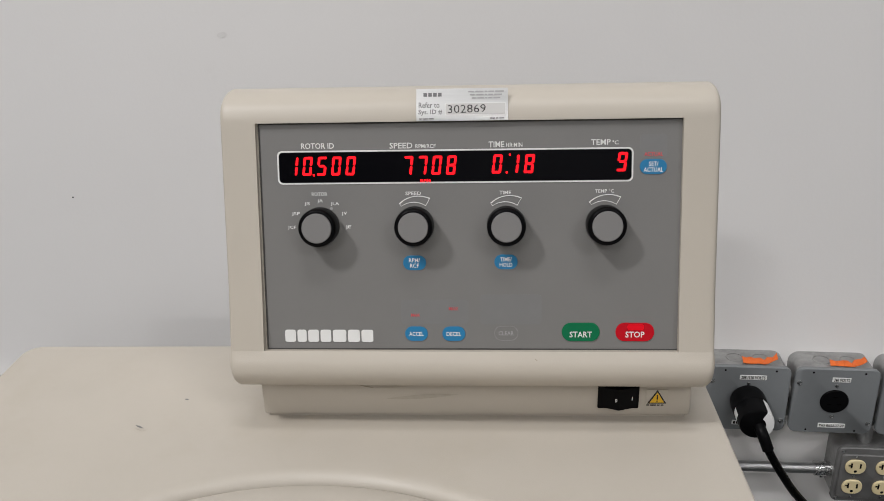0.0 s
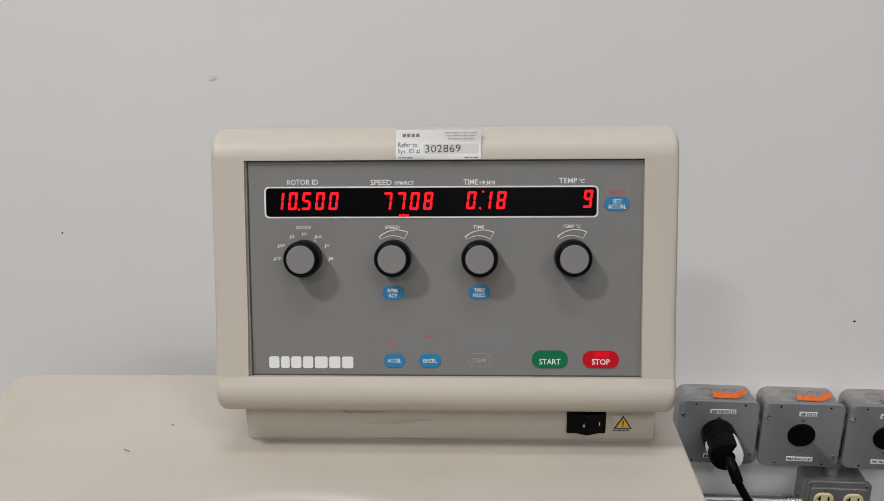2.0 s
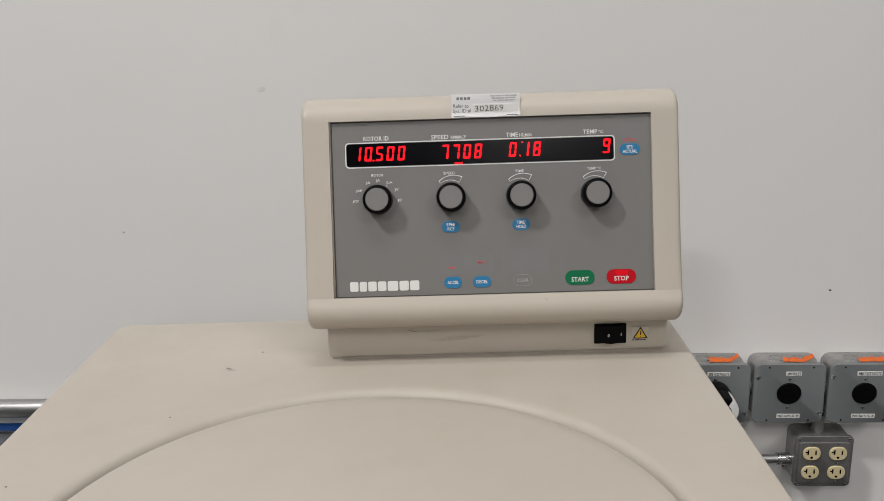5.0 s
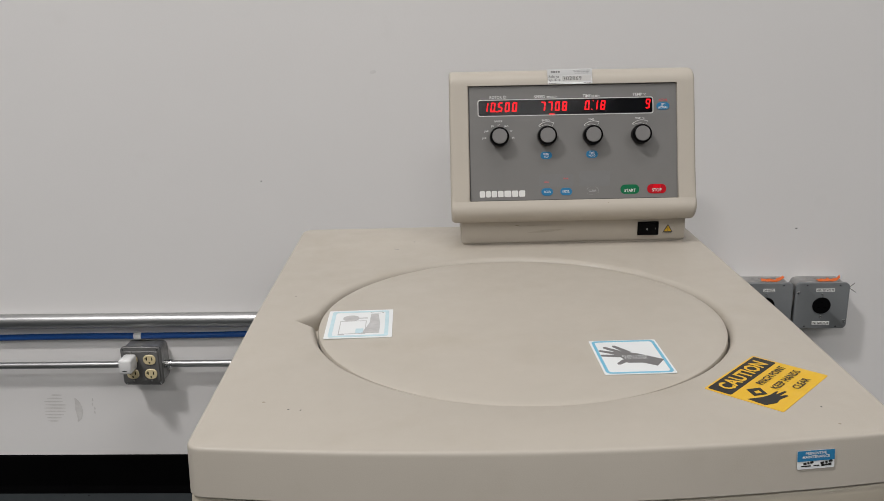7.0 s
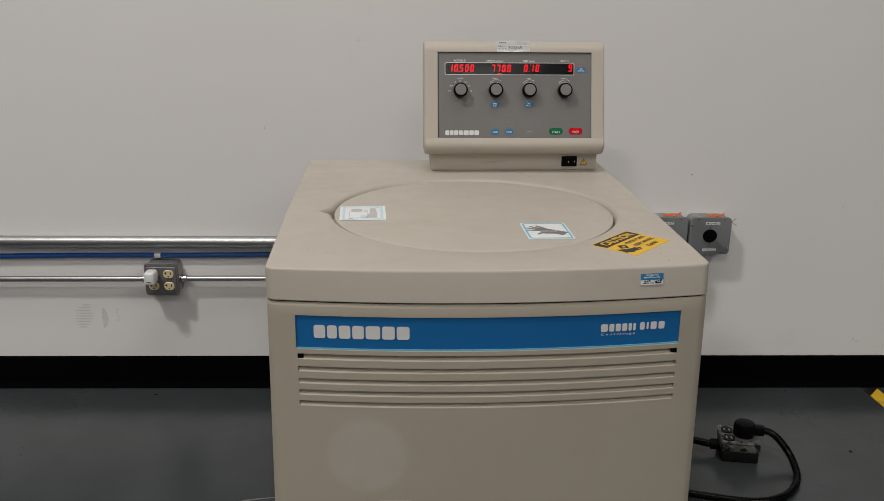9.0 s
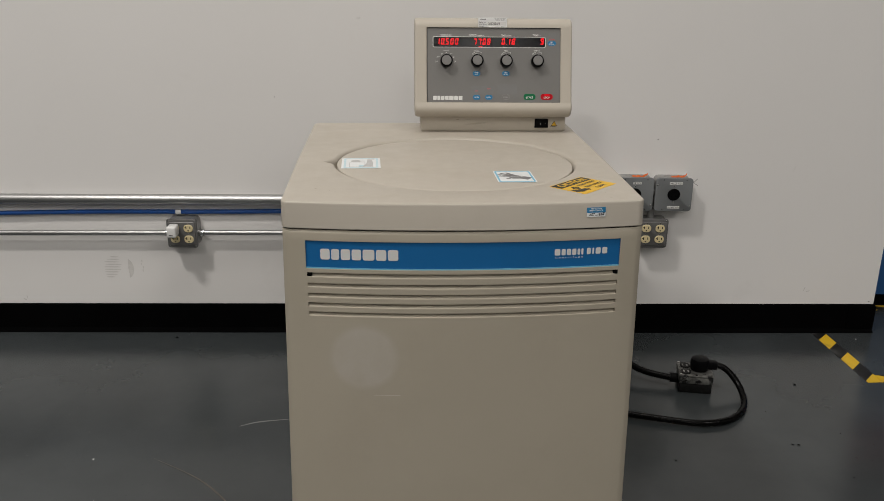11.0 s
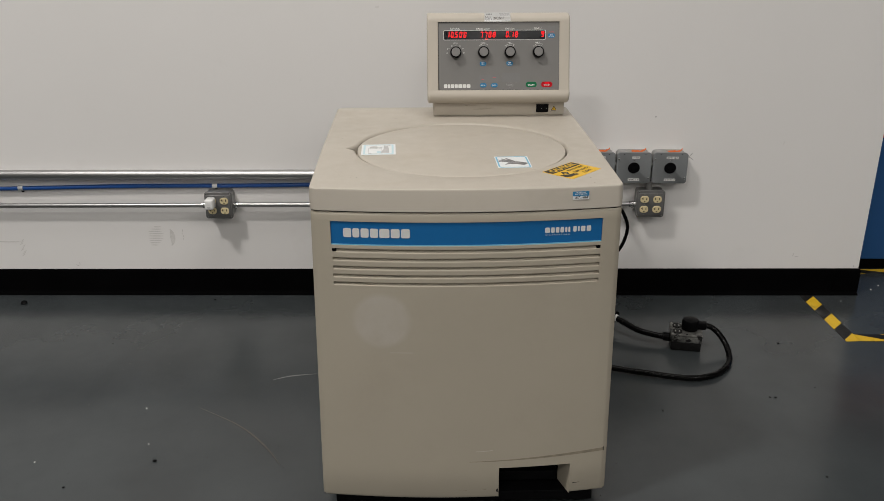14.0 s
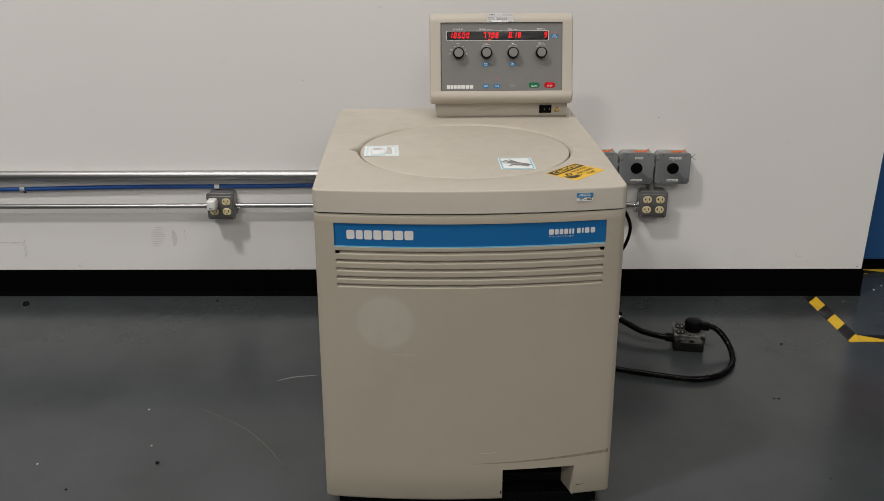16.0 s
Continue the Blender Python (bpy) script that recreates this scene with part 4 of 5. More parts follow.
part("chip", streak(0.3425, 0.3445, 0.167, 0.167, 0.012, 0.012), BLACK_INK, machine)
part("chip", streak(0.2700, 0.2900, 0.074, 0.075, 0.0025, 0.0004), BLACK_INK, machine)
for x, y in ((-0.262, 0.082), (-0.249, 0.080), (0.245, 0.100), (0.285, 0.060), (0.278, 0.118), (-0.205, 0.575), (-0.31, 0.45)):
    part("chip", lathe(bmesh.new(), [(0.0011, DECK + rise(y) + 0.0002), (0, DECK + rise(y) + 0.0004)], 8, (x, y)), BLACK_INK, machine)
FAINT_SCUFF = material("faint_brown_scuff", (0.41, 0.37, 0.305), 0.55, vary=0.10, vscale=90)


def deck_streak(x0, y0, x1, y1, w, mat):
    """A thin scratch on the deck, tapering at both ends."""
    bm, n = bmesh.new(), 8
    d = Vector((x1 - x0, y1 - y0)).normalized()
    lo, hi = [], []
    for i in range(n + 1):
        t = i / n
        x, y, k = x0 + (x1 - x0) * t, y0 + (y1 - y0) * t, w * (0.15 + math.sin(math.pi * t)) / 2
        lo.append((x + d.y * k, y - d.x * k, DECK + rise(y) + 0.0003))
        hi.append((x - d.y * k, y + d.x * k, DECK + rise(y) + 0.0003))
    loft(bm, [lo, hi], closed=False)
    part("scratch", bm, mat, machine)


deck_streak(-0.1785, 0.6958, -0.1690, 0.6905, 0.0018, GREY_INK)
deck_streak(-0.1785, 0.6915, -0.1695, 0.6865, 0.0010, FAINT_SCUFF)
deck_streak(-0.1695, 0.6862, -0.1640, 0.6885, 0.0009, FAINT_SCUFF)
deck_streak(-0.1462, 0.7398, -0.1425, 0.7384, 0.0022, GREY_INK)
deck_streak(-0.3060, 0.1075, -0.2985, 0.1060, 0.0010, FAINT_SCUFF)
deck_streak(-0.2935, 0.1010, -0.2890, 0.1004, 0.0022, DARK_SMUDGE)
deck_streak(0.2850, 0.0221, 0.2885, 0.0221, 0.0022, DARK_SMUDGE)
for x0, z0, x1, z1, w, mat in ((-0.0790, 0.8720, -0.0140, 0.8768, 0.0042, FAINT_SCUFF), (-0.1030, 0.8862, -0.0900, 0.8836, 0.0011, DARK_SMUDGE), (-0.0900, 0.8838, -0.0600, 0.8850, 0.0013, FAINT_SCUFF)):
    bm = bmesh.new()
    loft(bm, [[(x0 + (x1 - x0) * i / 8, -0.0454, z0 + (z1 - z0) * i / 8 + q * w * (0.1 + math.sin(math.pi * i / 8)) / 2) for i in range(9)] for q in (-1, 1)], closed=False)
    part("scuff", bm, mat, ped)
for x, y, w, h, t in ((0.0565, -0.1040, 0.0040, 0.0006, -35), (0.1800, -0.1120, 0.0030, 0.0007, -10), (-0.0600, -0.1130, 0.0016, 0.0008, 0)):
    bm = bars(bmesh.new(), x, y, w, h, [1], 0.0055, 0.0074, 0, t)
    part("chip", bm, DARK_SMUDGE, machine, m=HEAD)


# ---- conduits, cable and boxes on the wall ----
def pipe(name, x0, x1, y, z, r, mat, label, sag=0.0, cat="conduit", wave=0.0):
    n = 40
    pts = [(x0 + (x1 - x0) * i / n, y, z + wave * math.sin(i * 0.9) + sag * i / n) for i in range(n + 1)]
    return tagged(part(name, tube(bmesh.new(), pts, r, 16), mat, None, smooth=True), label, cat)


pipe("large_conduit", -6.0, 0.10, -0.0205, 0.4411, 0.0185, STEEL, "thick galvanised steel conduit along the white wall", sag=0.0491)
pipe("blue_cable", -6.0, 0.20, -0.0100, 0.3361, 0.0082, BLUE_CABLE, "blue sheathed cable clipped along the wall under the conduit", sag=0.1237, cat="cable", wave=0.002)
pipe("thin_conduit", -6.0, -1.119, -0.0280, 0.3068, 0.0090, STEEL, "thin galvanised conduit running to the outlet box", sag=0.0546)
pipe("thin_conduit", -1.012, 0.5035, -0.0280, 0.3636, 0.0090, STEEL, "thin galvanised conduit between two outlet boxes", sag=0.0151)


def clip(x, z):
    ob = thing("cable_clip", "small zinc clip holding the blue cable", "clip", pose(x, 0, z), group="cable clips")
    bm = bmesh.new()
    loft(bm, [[(xx, -0.0105 - 0.0100 * math.cos(radians(a)), 0.0105 * math.sin(radians(a))) for a in range(-110, 111, 20)] for xx in (-0.0095, 0.0095)], closed=False)
    part("strap", bm, BRIGHT_ZINC, ob, smooth=True)
    part("tab", boxed(-0.005, 0.005, -0.004, -0.0005, -0.020, -0.009, bevel=0.001), BLACK, ob, "dark fixing tab")
    return ob


clip(-1.0856, 0.4343)
clip(-1.8367, 0.4196)


def screw(name, x, y, z, parent, r=0.0035):
    ob = part(name, lathe(bmesh.new(), [(r, 0), (r * 0.9, 0.0012), (0, 0.002)], 12), ZINC, parent, smooth=True, m=pose(x, y, z, 90, 0, 0))
    return ob


def wall_plate(bm, cx, cz, w, h, r, y0, y1, seg=6):
    """A rounded plate standing on the wall, between depths y0 and y1 (towards the room)."""
    pts = round_rect(cx, cz, w, h, r, seg)
    a = [bm.verts.new((x, -y0, z)) for x, z in pts]
    b = [bm.verts.new((x, -y1 + 0.0012, z)) for x, z in pts]
    c = [bm.verts.new((cx + (x - cx) * (1 - 0.0024 / w), -y1, cz + (z - cz) * (1 - 0.0024 / h))) for x, z in pts]
    n = len(pts)
    for p, q in ((a, b), (b, c)):
        for i in range(n):
            bm.faces.new((p[i], p[(i + 1) % n], q[(i + 1) % n], q[i]))
    bm.faces.new(c)
    bm.faces.new(a[::-1])
    return bm


def wall_text(bm, body, cx, cz, w, h, y):
    start = len(bm.verts)
    lettering(bm, body, cx, cz, w, h, 0)
    bm.verts.ensure_lookup_table()
    for v in bm.verts[start:]:
        x, z, _ = v.co
        v.co = (x, -y, z)
    return bm


def power_box(x, label, text, circuit=""):
    ob = thing("power_box", label, "electrical box", pose(x, 0, 0.5267), group="grey power boxes on the wall")
    part("back_box", wall_plate(bmesh.new(), 0, 0, 0.121, 0.113, 0.016, 0.0, 0.0500), BOX_ZINC, ob, "mottled galvanised box body", smooth=True)
    part("cover", wall_plate(bmesh.new(), 0, 0, 0.126, 0.116, 0.012, 0.0500, 0.0570), BOX_GREY, ob, "grey enamel cover plate", smooth=True)
    part("receptacle", wall_plate(bmesh.new(), 0, 0.001, 0.043, 0.041, 0.0214, 0.056, 0.0595, 10), BLACK, ob, "round black locking receptacle", smooth=True)
    bm = bmesh.new()
    for k in range(3):
        a = radians(90 + 120 * k)
        box(bm, 0.0085 * math.cos(a) - 0.003, 0.0085 * math.cos(a) + 0.003, -0.0600, -0.0590, 0.001 + 0.0085 * math.sin(a) - 0.001, 0.001 + 0.0085 * math.sin(a) + 0.001)
    part("slots", bm, RUBBER, ob)
    for sx, sz in ((-0.056, 0.033), (0.056, -0.038)):
        screw("screw", sx, -0.0570, sz, ob, 0.0040)
    for sz in (0.029, -0.027):
        screw("screw", 0.0, -0.0570, sz, ob, 0.0028)
    for sx, sz in ((-0.037, 0.0515), (0.040, 0.0515), (-0.036, -0.0525), (0.038, -0.0525)):
        part("hole", wall_plate(bmesh.new(), sx, sz, 0.0052, 0.0052, 0.0025, 0.0568, 0.0573, 4), RUBBER, ob)
    if text:
        tw = 0.0026 * len(text)
        bm = wall_plate(bmesh.new(), 0.006, 0.0395, tw + 0.006, 0.0100, 0.0008, 0.0569, 0.0574, 2)
        top = part("voltage_label", bm, PAPER, ob, "white voltage label")
        part("lettering", wall_text(bmesh.new(), text, 0.006, 0.0395, tw, 0.0058, 0.0577), BLACK_INK, top)
    low = part("circuit_label", wall_plate(bmesh.new(), 0.002, -0.0440, 0.043, 0.0100, 0.0008, 0.0569, 0.0574, 2), PAPER, ob, "white circuit label")
    bm = bmesh.new()
    if circuit:
        part("lettering", wall_text(bm, circuit, 0.002, -0.0440, 0.037, 0.0056, 0.0577), BLACK_INK, low)
        bm = bmesh.new()
    else:
        bars(bm, 0.002, -0.0440, 0.037, 0.0048, [0.6, 0.5, 0.5, 0.6, 0.6, 0.5, 0.5, 0.6, 0.5], 0, 0.0003, 0.25)
    for v in bm.verts:
        xx, zz, o = v.co
        v.co = (xx, -0.0575 - o, zz)
    if not circuit:
        part("print_bars", bm, BLACK_INK, low)
    # torn orange tape lying on the box's top
    rnd = random.Random(int(x * 1000))
    bm = bmesh.new()
    n = 9
    lo, hi = [], []
    for i in range(n):
        xx = -0.012 + 0.052 * i / (n - 1)
        zz = 0.0585 + 0.0018 * rnd.random() + (0.009 * max(0, i - 6) / 2) - 0.0
        lo.append((xx + 0.003 * rnd.random(), -0.0475 - 0.003 * rnd.random(), zz))
        hi.append((xx + 0.004 * rnd.random(), -0.0365 + 0.004 * rnd.random() - 0.003 * (i % 2), zz + 0.0005 + 0.003 * rnd.random()))
    loft(bm, [lo, [(a[0], a[1], a[2] + 0.0007) for a in lo], [(a[0], a[1], a[2] + 0.0007) for a in hi], hi], closed=False)
    part("orange_tape", bm, ORANGE, ob, "torn orange tape flag")
    bm = bmesh.new()
    for px in (-0.018, 0.022):
        lathe(bm, [(0.0135, 0.0567), (0.0132, 0.0573), (0.0122, 0.0573), (0.0120, 0.0567)], 20, (px, -0.026))
    part("knockouts", bm, BOX_ZINC, ob)
    return ob


power_box(0.3503, "grey wall power box with a black twist-lock plug in it", "208 /120 VOLTS")
power_box(0.4824, "grey wall power box with an empty round socket", "240 VOLTS", "P#3 B#25,27,29")
far_box = power_box(0.6145, "grey wall power box with loose wire ends at its side", "480 / 277 VOLTS", "P#1 B#14,16,18")
bm = tube(bmesh.new(), [(0.060, -0.035, 0.030), (0.068, -0.038, 0.038), (0.080, -0.040, 0.052)], 0.0007, 6)
tube(bm, [(0.060, -0.040, 0.044), (0.070, -0.042, 0.038), (0.082, -0.045, 0.030)], 0.0007, 6)
part("wire_ends", bm, BLACK, far_box, "thin loose wires")
for bx in (0.4164, 0.5485):
    ob = thing("conduit_nipple", "short zinc pipe nipple joining two boxes", "pipe fitting", pose(bx, -0.026, 0.5267), group="pipe nipples")
    part("sleeve", tube(bmesh.new(), [(-0.0075, 0, 0), (0.0075, 0, 0)], 0.0135, 16), BOX_ZINC, ob, smooth=True)
nip = thing("conduit_nipple", "short zinc pipe nipple between power box and outlet box", "pipe fitting", pose(0.5500, -0.026, 0.4530), group="pipe nipples")
part("sleeve", tube(bmesh.new(), [(0, 0, -0.016), (0, 0, 0.018)], 0.0115, 16), BOX_ZINC, nip, smooth=True)


def outlet_box(x, z, label):
    ob = thing("outlet_box", label, "electrical outlet", pose(x, 0, z), group="four-way outlet boxes")
    part("back_box", wall_plate(bmesh.new(), 0, 0, 0.101, 0.101, 0.014, 0.0, 0.0480), BOX_ZINC, ob, "mottled galvanised box body", smooth=True)
    part("cover", wall_plate(wall_plate(bmesh.new(), 0, 0, 0.104, 0.104, 0.010, 0.0480, 0.0545), 0, -0.001, 0.092, 0.084, 0.006, 0.0545, 0.0580), OUTLET_GREY, ob, "raised grey cover plate", smooth=True)
    for sx, sz in ((-0.044, 0.046), (0.044, 0.046), (-0.044, -0.046), (0.044, -0.046)):
        screw("screw", sx, -0.0545, sz, ob, 0.0030)
    for px in (-0.0235, 0.0235):
        for pz in (0.0195, -0.0195):
            rec = part("receptacle", wall_plate(bmesh.new(), px, pz, 0.0315, 0.0265, 0.0118, 0.0578, 0.0612, 6), IVORY, ob, "ivory receptacle face", smooth=True)
            bm = bmesh.new()
            box(bm, px - 0.0082, px - 0.0056, -0.0616, -0.0605, pz - 0.0015, pz + 0.0080)
            box(bm, px - 0.0118, px - 0.0082, -0.0616, -0.0605, pz + 0.0022, pz + 0.0046)
            box(bm, px + 0.0056, px + 0.0082, -0.0616, -0.0605, pz - 0.0015, pz + 0.0072)
            wall_plate(bm, px, pz - 0.0075, 0.0066, 0.0060, 0.0026, 0.0605, 0.0616, 4)
            part("slots", bm, BLACK, rec)
        for sz in (0.0385, 0.0, -0.0385):
            screw("screw", px, -0.0580, sz, ob, 0.0022)
    return ob


outlet_box(0.5556, 0.3875, "grey four-way outlet box with ivory sockets")
outlet_box(-1.0672, 0.3685, "grey four-way outlet box with a white adapter plugged in")
for x0, x1, z in ((-1.133, -1.115, 0.3614), (-1.019, -0.997, 0.3637), (0.480, 0.506, 0.3787)):
    ob = thing("conduit_connector", "zinc set-screw conduit connector at an outlet box", "pipe fitting", pose(0, 0, 0), group="conduit connectors")
    part("sleeve", tube(bmesh.new(), [(x0, -0.028, z), (x1, -0.028, z)], 0.0122, 14), ZINC, ob, smooth=True)
    part("set_screw", tube(bmesh.new(), [((x0 + x1) / 2, -0.028, z - 0.011), ((x0 + x1) / 2, -0.028, z - 0.0165)], 0.0032, 8), ZINC, ob)

adapter = thing("plug_adapter", "small white plug-in adapter in a wall socket", "adapter", pose(-1.0905, -0.0612, 0.3882))
part("body", boxed(-0.0165, 0.0165, -0.044, 0.0, -0.022, 0.018, bevel=0.007, seg=3), WHITE_PLASTIC, adapter, smooth=True)
part("usb_slot", boxed(-0.0060, 0.0060, -0.0444, -0.0436, -0.0125, -0.0105), BLACK, adapter, "dark slot")

# twist-lock plug with its cord, hanging from the first power box
plug = thing("power_plug", "black and white twist-lock plug with a thick black cord", "plug", pose(0.3503, -0.0600, 0.5277))
tilt = pose(0, 0, 0, 90, 0, 0)
part("collar", lathe(bmesh.new(), [(0, 0), (0.0262, 0), (0.0272, 0.004), (0.0272, 0.030), (0.0258, 0.034), (0, 0.034)], 28), BLACK, plug, "black plug collar", smooth=True, m=tilt)
part("plug_body", lathe(bmesh.new(), [(0, 0.032), (0.0256, 0.032), (0.0256, 0.063), (0.0244, 0.067), (0.0215, 0.069), (0, 0.069)], 28), BLACK, plug, "black plug body", smooth=True, m=tilt)
bm = bmesh.new()
loft(bm, [[(r * math.cos(radians(a)), -y, r * math.sin(radians(a))) for a in range(-62, 63, 8)] for r, y in ((0.0258, 0.034), (0.0264, 0.034), (0.0264, 0.064), (0.0250, 0.0690), (0.0130, 0.0705))], closed=False)
part("white_half", bm, WHITE_PLASTIC, plug, "white half of the plug body", smooth=True)
bm = bmesh.new()
loft(bm, [[(0.0260 * math.cos(radians(a)), -y, 0.0260 * math.sin(radians(a))) for a in range(165, 214, 8)] for y in (0.034, 0.054)], closed=False)
part("paper_label", bm, PAPER, plug, "small white paper label", smooth=True)
part("gland", tube(bmesh.new(), spline([(0.004, -0.066, -0.004), (0.008, -0.079, -0.012), (0.016, -0.086, -0.032)], 6), 0.0086, 14), BLACK, plug, "ribbed black cord grip", smooth=True)
cord = spline([(0.008, -0.079, -0.012), (0.016, -0.086, -0.032), (0.034, -0.086, -0.064), (0.063, -0.080, -0.110), (0.094, -0.072, -0.152), (0.114, -0.062, -0.205), (0.106, -0.062, -0.260), (0.082, -0.066, -0.305), (0.030, -0.070, -0.370), (-0.010, -0.070, -0.450), (-0.020, -0.085, -0.515), (0.02, -0.2, -0.5265)], 8)
part("cord", tube(bmesh.new(), cord, 0.0064, 12), CORD, plug, "thick black rubber cord", smooth=True)

# floor socket box, its feed and the machine's own lead
fbox = thing("floor_outlet_box", "scuffed grey metal outlet box lying on the floor", "electrical outlet", pose(0.6325, -0.4365, floor_z(0.6325), 0, 0, -9))
part("back_box", boxed(-0.050, 0.050, -0.045, 0.045, 0.0, 0.032, bevel=0.005), BOX_BLACK, fbox, "blackened metal box body", smooth=True)
for kx in (-0.026, 0.018):
    part("knockout", lathe(bmesh.new(), [(0, 0.0), (0.0085, 0.0), (0.0095, 0.0012), (0, 0.0012)], 14), BOX_BLACK, fbox, "round knockout", m=pose(kx, -0.0450, 0.016, 90, 0, 0))
part("extension_ring", boxed(-0.052, 0.052, -0.047, 0.047, 0.0315, 0.055, bevel=0.005), BOX_DIRTY, fbox, "scuffed galvanised box ring", smooth=True)
part("cover", boxed(-0.053, 0.053, -0.048, 0.048, 0.0552, 0.0620, bevel=0.003), BOX_DIRTY, fbox, "galvanised cover", smooth=True)
for px, py in ((-0.030, 0.022), (-0.030, -0.022)):
    rec = part("receptacle", plate(bmesh.new(), px, py, 0.030, 0.034, 0.012, 0.061, 0.0645), BOX_BLACK, fbox, "dark grey receptacle face")
    part("slots", box(box(bmesh.new(), px - 0.009, px - 0.005, py - 0.007, py + 0.005, 0.064, 0.065), px + 0.004, px + 0.008, py - 0.007, py + 0.005, 0.064, 0.065), PAPER_GREY, rec)
for cx, cy in ((-0.047, 0.042), (0.047, 0.042), (-0.047, -0.042), (0.047, -0.042), (0.0, -0.043)):
    part("screw", lathe(bmesh.new(), [(0, 0.0622), (0.0036, 0.0622), (0.0032, 0.0640), (0, 0.0644)], 10, (cx, cy)), ZINC if cx else BOX_BLACK, fbox, "small screw")
lead = thing("power_lead", "thick black power lead looping from the floor outlet box", "cable", pose(0.6325, -0.4365, floor_z(0.6325), 0, 0, -9))
part("plug_head", lathe(bmesh.new(), [(0, 0.0645), (0.027, 0.0645), (0.029, 0.068), (0.029, 0.092), (0.026, 0.100), (0.015, 0.103), (0, 0.103)], 26, (0.012, 0.002)), BLACK, lead, "round black angled plug", smooth=True)
part("plug_neck", boxed(0.020, 0.066, -0.012, 0.014, 0.068, 0.094, bevel=0.005), BLACK, lead, "plug neck", smooth=True)
loop = spline([(0.052, 0.001, 0.081), (0.080, 0.000, 0.078), (0.108, -0.012, 0.060), (0.133, -0.048, 0.032), (0.137, -0.108, 0.014), (0.114, -0.170, 0.011), (0.068, -0.222, 0.011), (-0.010, -0.250, 0.011), (-0.12, -0.243, 0.011), (-0.26, -0.225, 0.011), (-0.40, -0.200, 0.011), (-0.5, -0.14, 0.03)], 8)
part("cord", tube(bmesh.new(), loop, 0.0098, 14), CORD, lead, "thick black rubber cord", smooth=True)
feed = thing("feed_cable", "thick black feed cable entering the floor outlet box", "cable", pose(0, 0, 0))
part("cord", tube(bmesh.new(), spline([(0.3155, -0.2690, 0.06), (0.3755, -0.2940, 0.055), (0.4205, -0.3390, 0.047), (0.4755, -0.3940, 0.036), (0.5355, -0.4210, 0.030), (0.5815, -0.4320, 0.028)], 8), 0.0105, 14), CORD, feed, "thick black rubber cord", smooth=True)
part("coupling", tube(bmesh.new(), [(0.3705, -0.2910, 0.056), (0.4075, -0.3270, 0.050)], 0.0240, 16), BLACK, feed, "black cable coupling", smooth=True)
part("collar", tube(bmesh.new(), [(0.4070, -0.3265, 0.050), (0.4135, -0.3325, 0.049)], 0.0125, 14), WHITE_PLASTIC, feed, "white collar", smooth=True)
part("gland", tube(bmesh.new(), [(0.5575, -0.4270, 0.029), (0.5835, -0.4320, 0.028)], 0.0150, 12), BLACK, feed, "black cable gland", smooth=True)


# ---- floor tape and the blue machine behind the wall's end ----
def tape_run(name, p0, p1, w, cuts, skew, label):
    """A length of tape whose stripes are cut on the slant."""
    ob = thing(name, label, "floor tape", pose(p0[0], p0[1], floor_z(p0[0]), 0, 0, math.degrees(math.atan2(p1[1] - p0[1], p1[0] - p0[0]))), group="hazard floor tape")
    length = math.hypot(p1[0] - p0[0], p1[1] - p0[1])
    edges = [(0.0, 0.0)] + [(c, c - skew) for c in cuts] + [(length, length)]
    for i, ((a0, b0), (a1, b1)) in enumerate(zip(edges, edges[1:])):
        bm = prism(bmesh.new(), [(a0, -w / 2), (a1, -w / 2), (b1, w / 2), (b0, w / 2)], 0.0, 0.0012)
        part("stripe", bm, TAPE_YELLOW if i % 2 else TAPE_BLACK, ob, "yellow stripe" if i % 2 else "black stripe")
    return ob


tape_run("hazard_tape", (1.1965, -0.026), (1.2255, -0.406), 0.050, (0.056, 0.132, 0.209, 0.288, 0.369), 0.048, "yellow and black hazard tape running from the wall")


def slanted_tape(x0, x1, y, w, s, label, first=0):
    ob = thing("hazard_tape", label, "floor tape", pose(x0, y, floor_z(x0), 0, -0.63, 0), group="hazard floor tape")
    n, k = int((x1 - x0) / s) + 2, 0.13
    for i in range(n):
        pts = [(i * s, -w / 2), ((i + 1) * s, -w / 2), ((i + 1) * s - k, w / 2), (i * s - k, w / 2)]
        pts = [(min(max(x, 0.0), x1 - x0), yy) for x, yy in pts]
        if max(p[0] for p in pts) - min(p[0] for p in pts) < 1e-4:
            continue
        uniq = list(dict.fromkeys(pts))
        if len(uniq) < 3:
            continue
        part("stripe", prism(bmesh.new(), uniq, 0.0012, 0.0024), TAPE_YELLOW if (i + first) % 2 else TAPE_BLACK, ob, "yellow stripe" if (i + first) % 2 else "black stripe")
    return ob


slanted_tape(1.247, 2.6, -0.382, 0.050, 0.11, "yellow and black hazard tape with slanted stripes", 1)
slanted_tape(1.405, 2.6, 0.2117, 0.045, 0.11, "yellow and black hazard tape before the blue machine", 1)
blue = thing("blue_machine", "blue enamelled machine with a red band and black base", "machine", pose(1.4255, 0.246, 0.004))
part("base", boxed(0.0, 1.6, 0.0, 0.8, 0.0, 0.047), RUBBER, blue, "black base")
part("body", boxed(0.0, 1.6, 0.004, 0.8, 0.047, 0.565, bevel=0.004), BLUE_PAINT, blue, "blue enamel body")
part("red_band", boxed(0.0, 1.6, -0.006, 0.8, 0.565, 0.678, bevel=0.004), RED_PAINT, blue, "red enamel band")
part("hood", boxed(0.0, 1.6, -0.012, 0.8, 0.678, 1.45, bevel=0.008), BLACK, blue, "black upper hood")


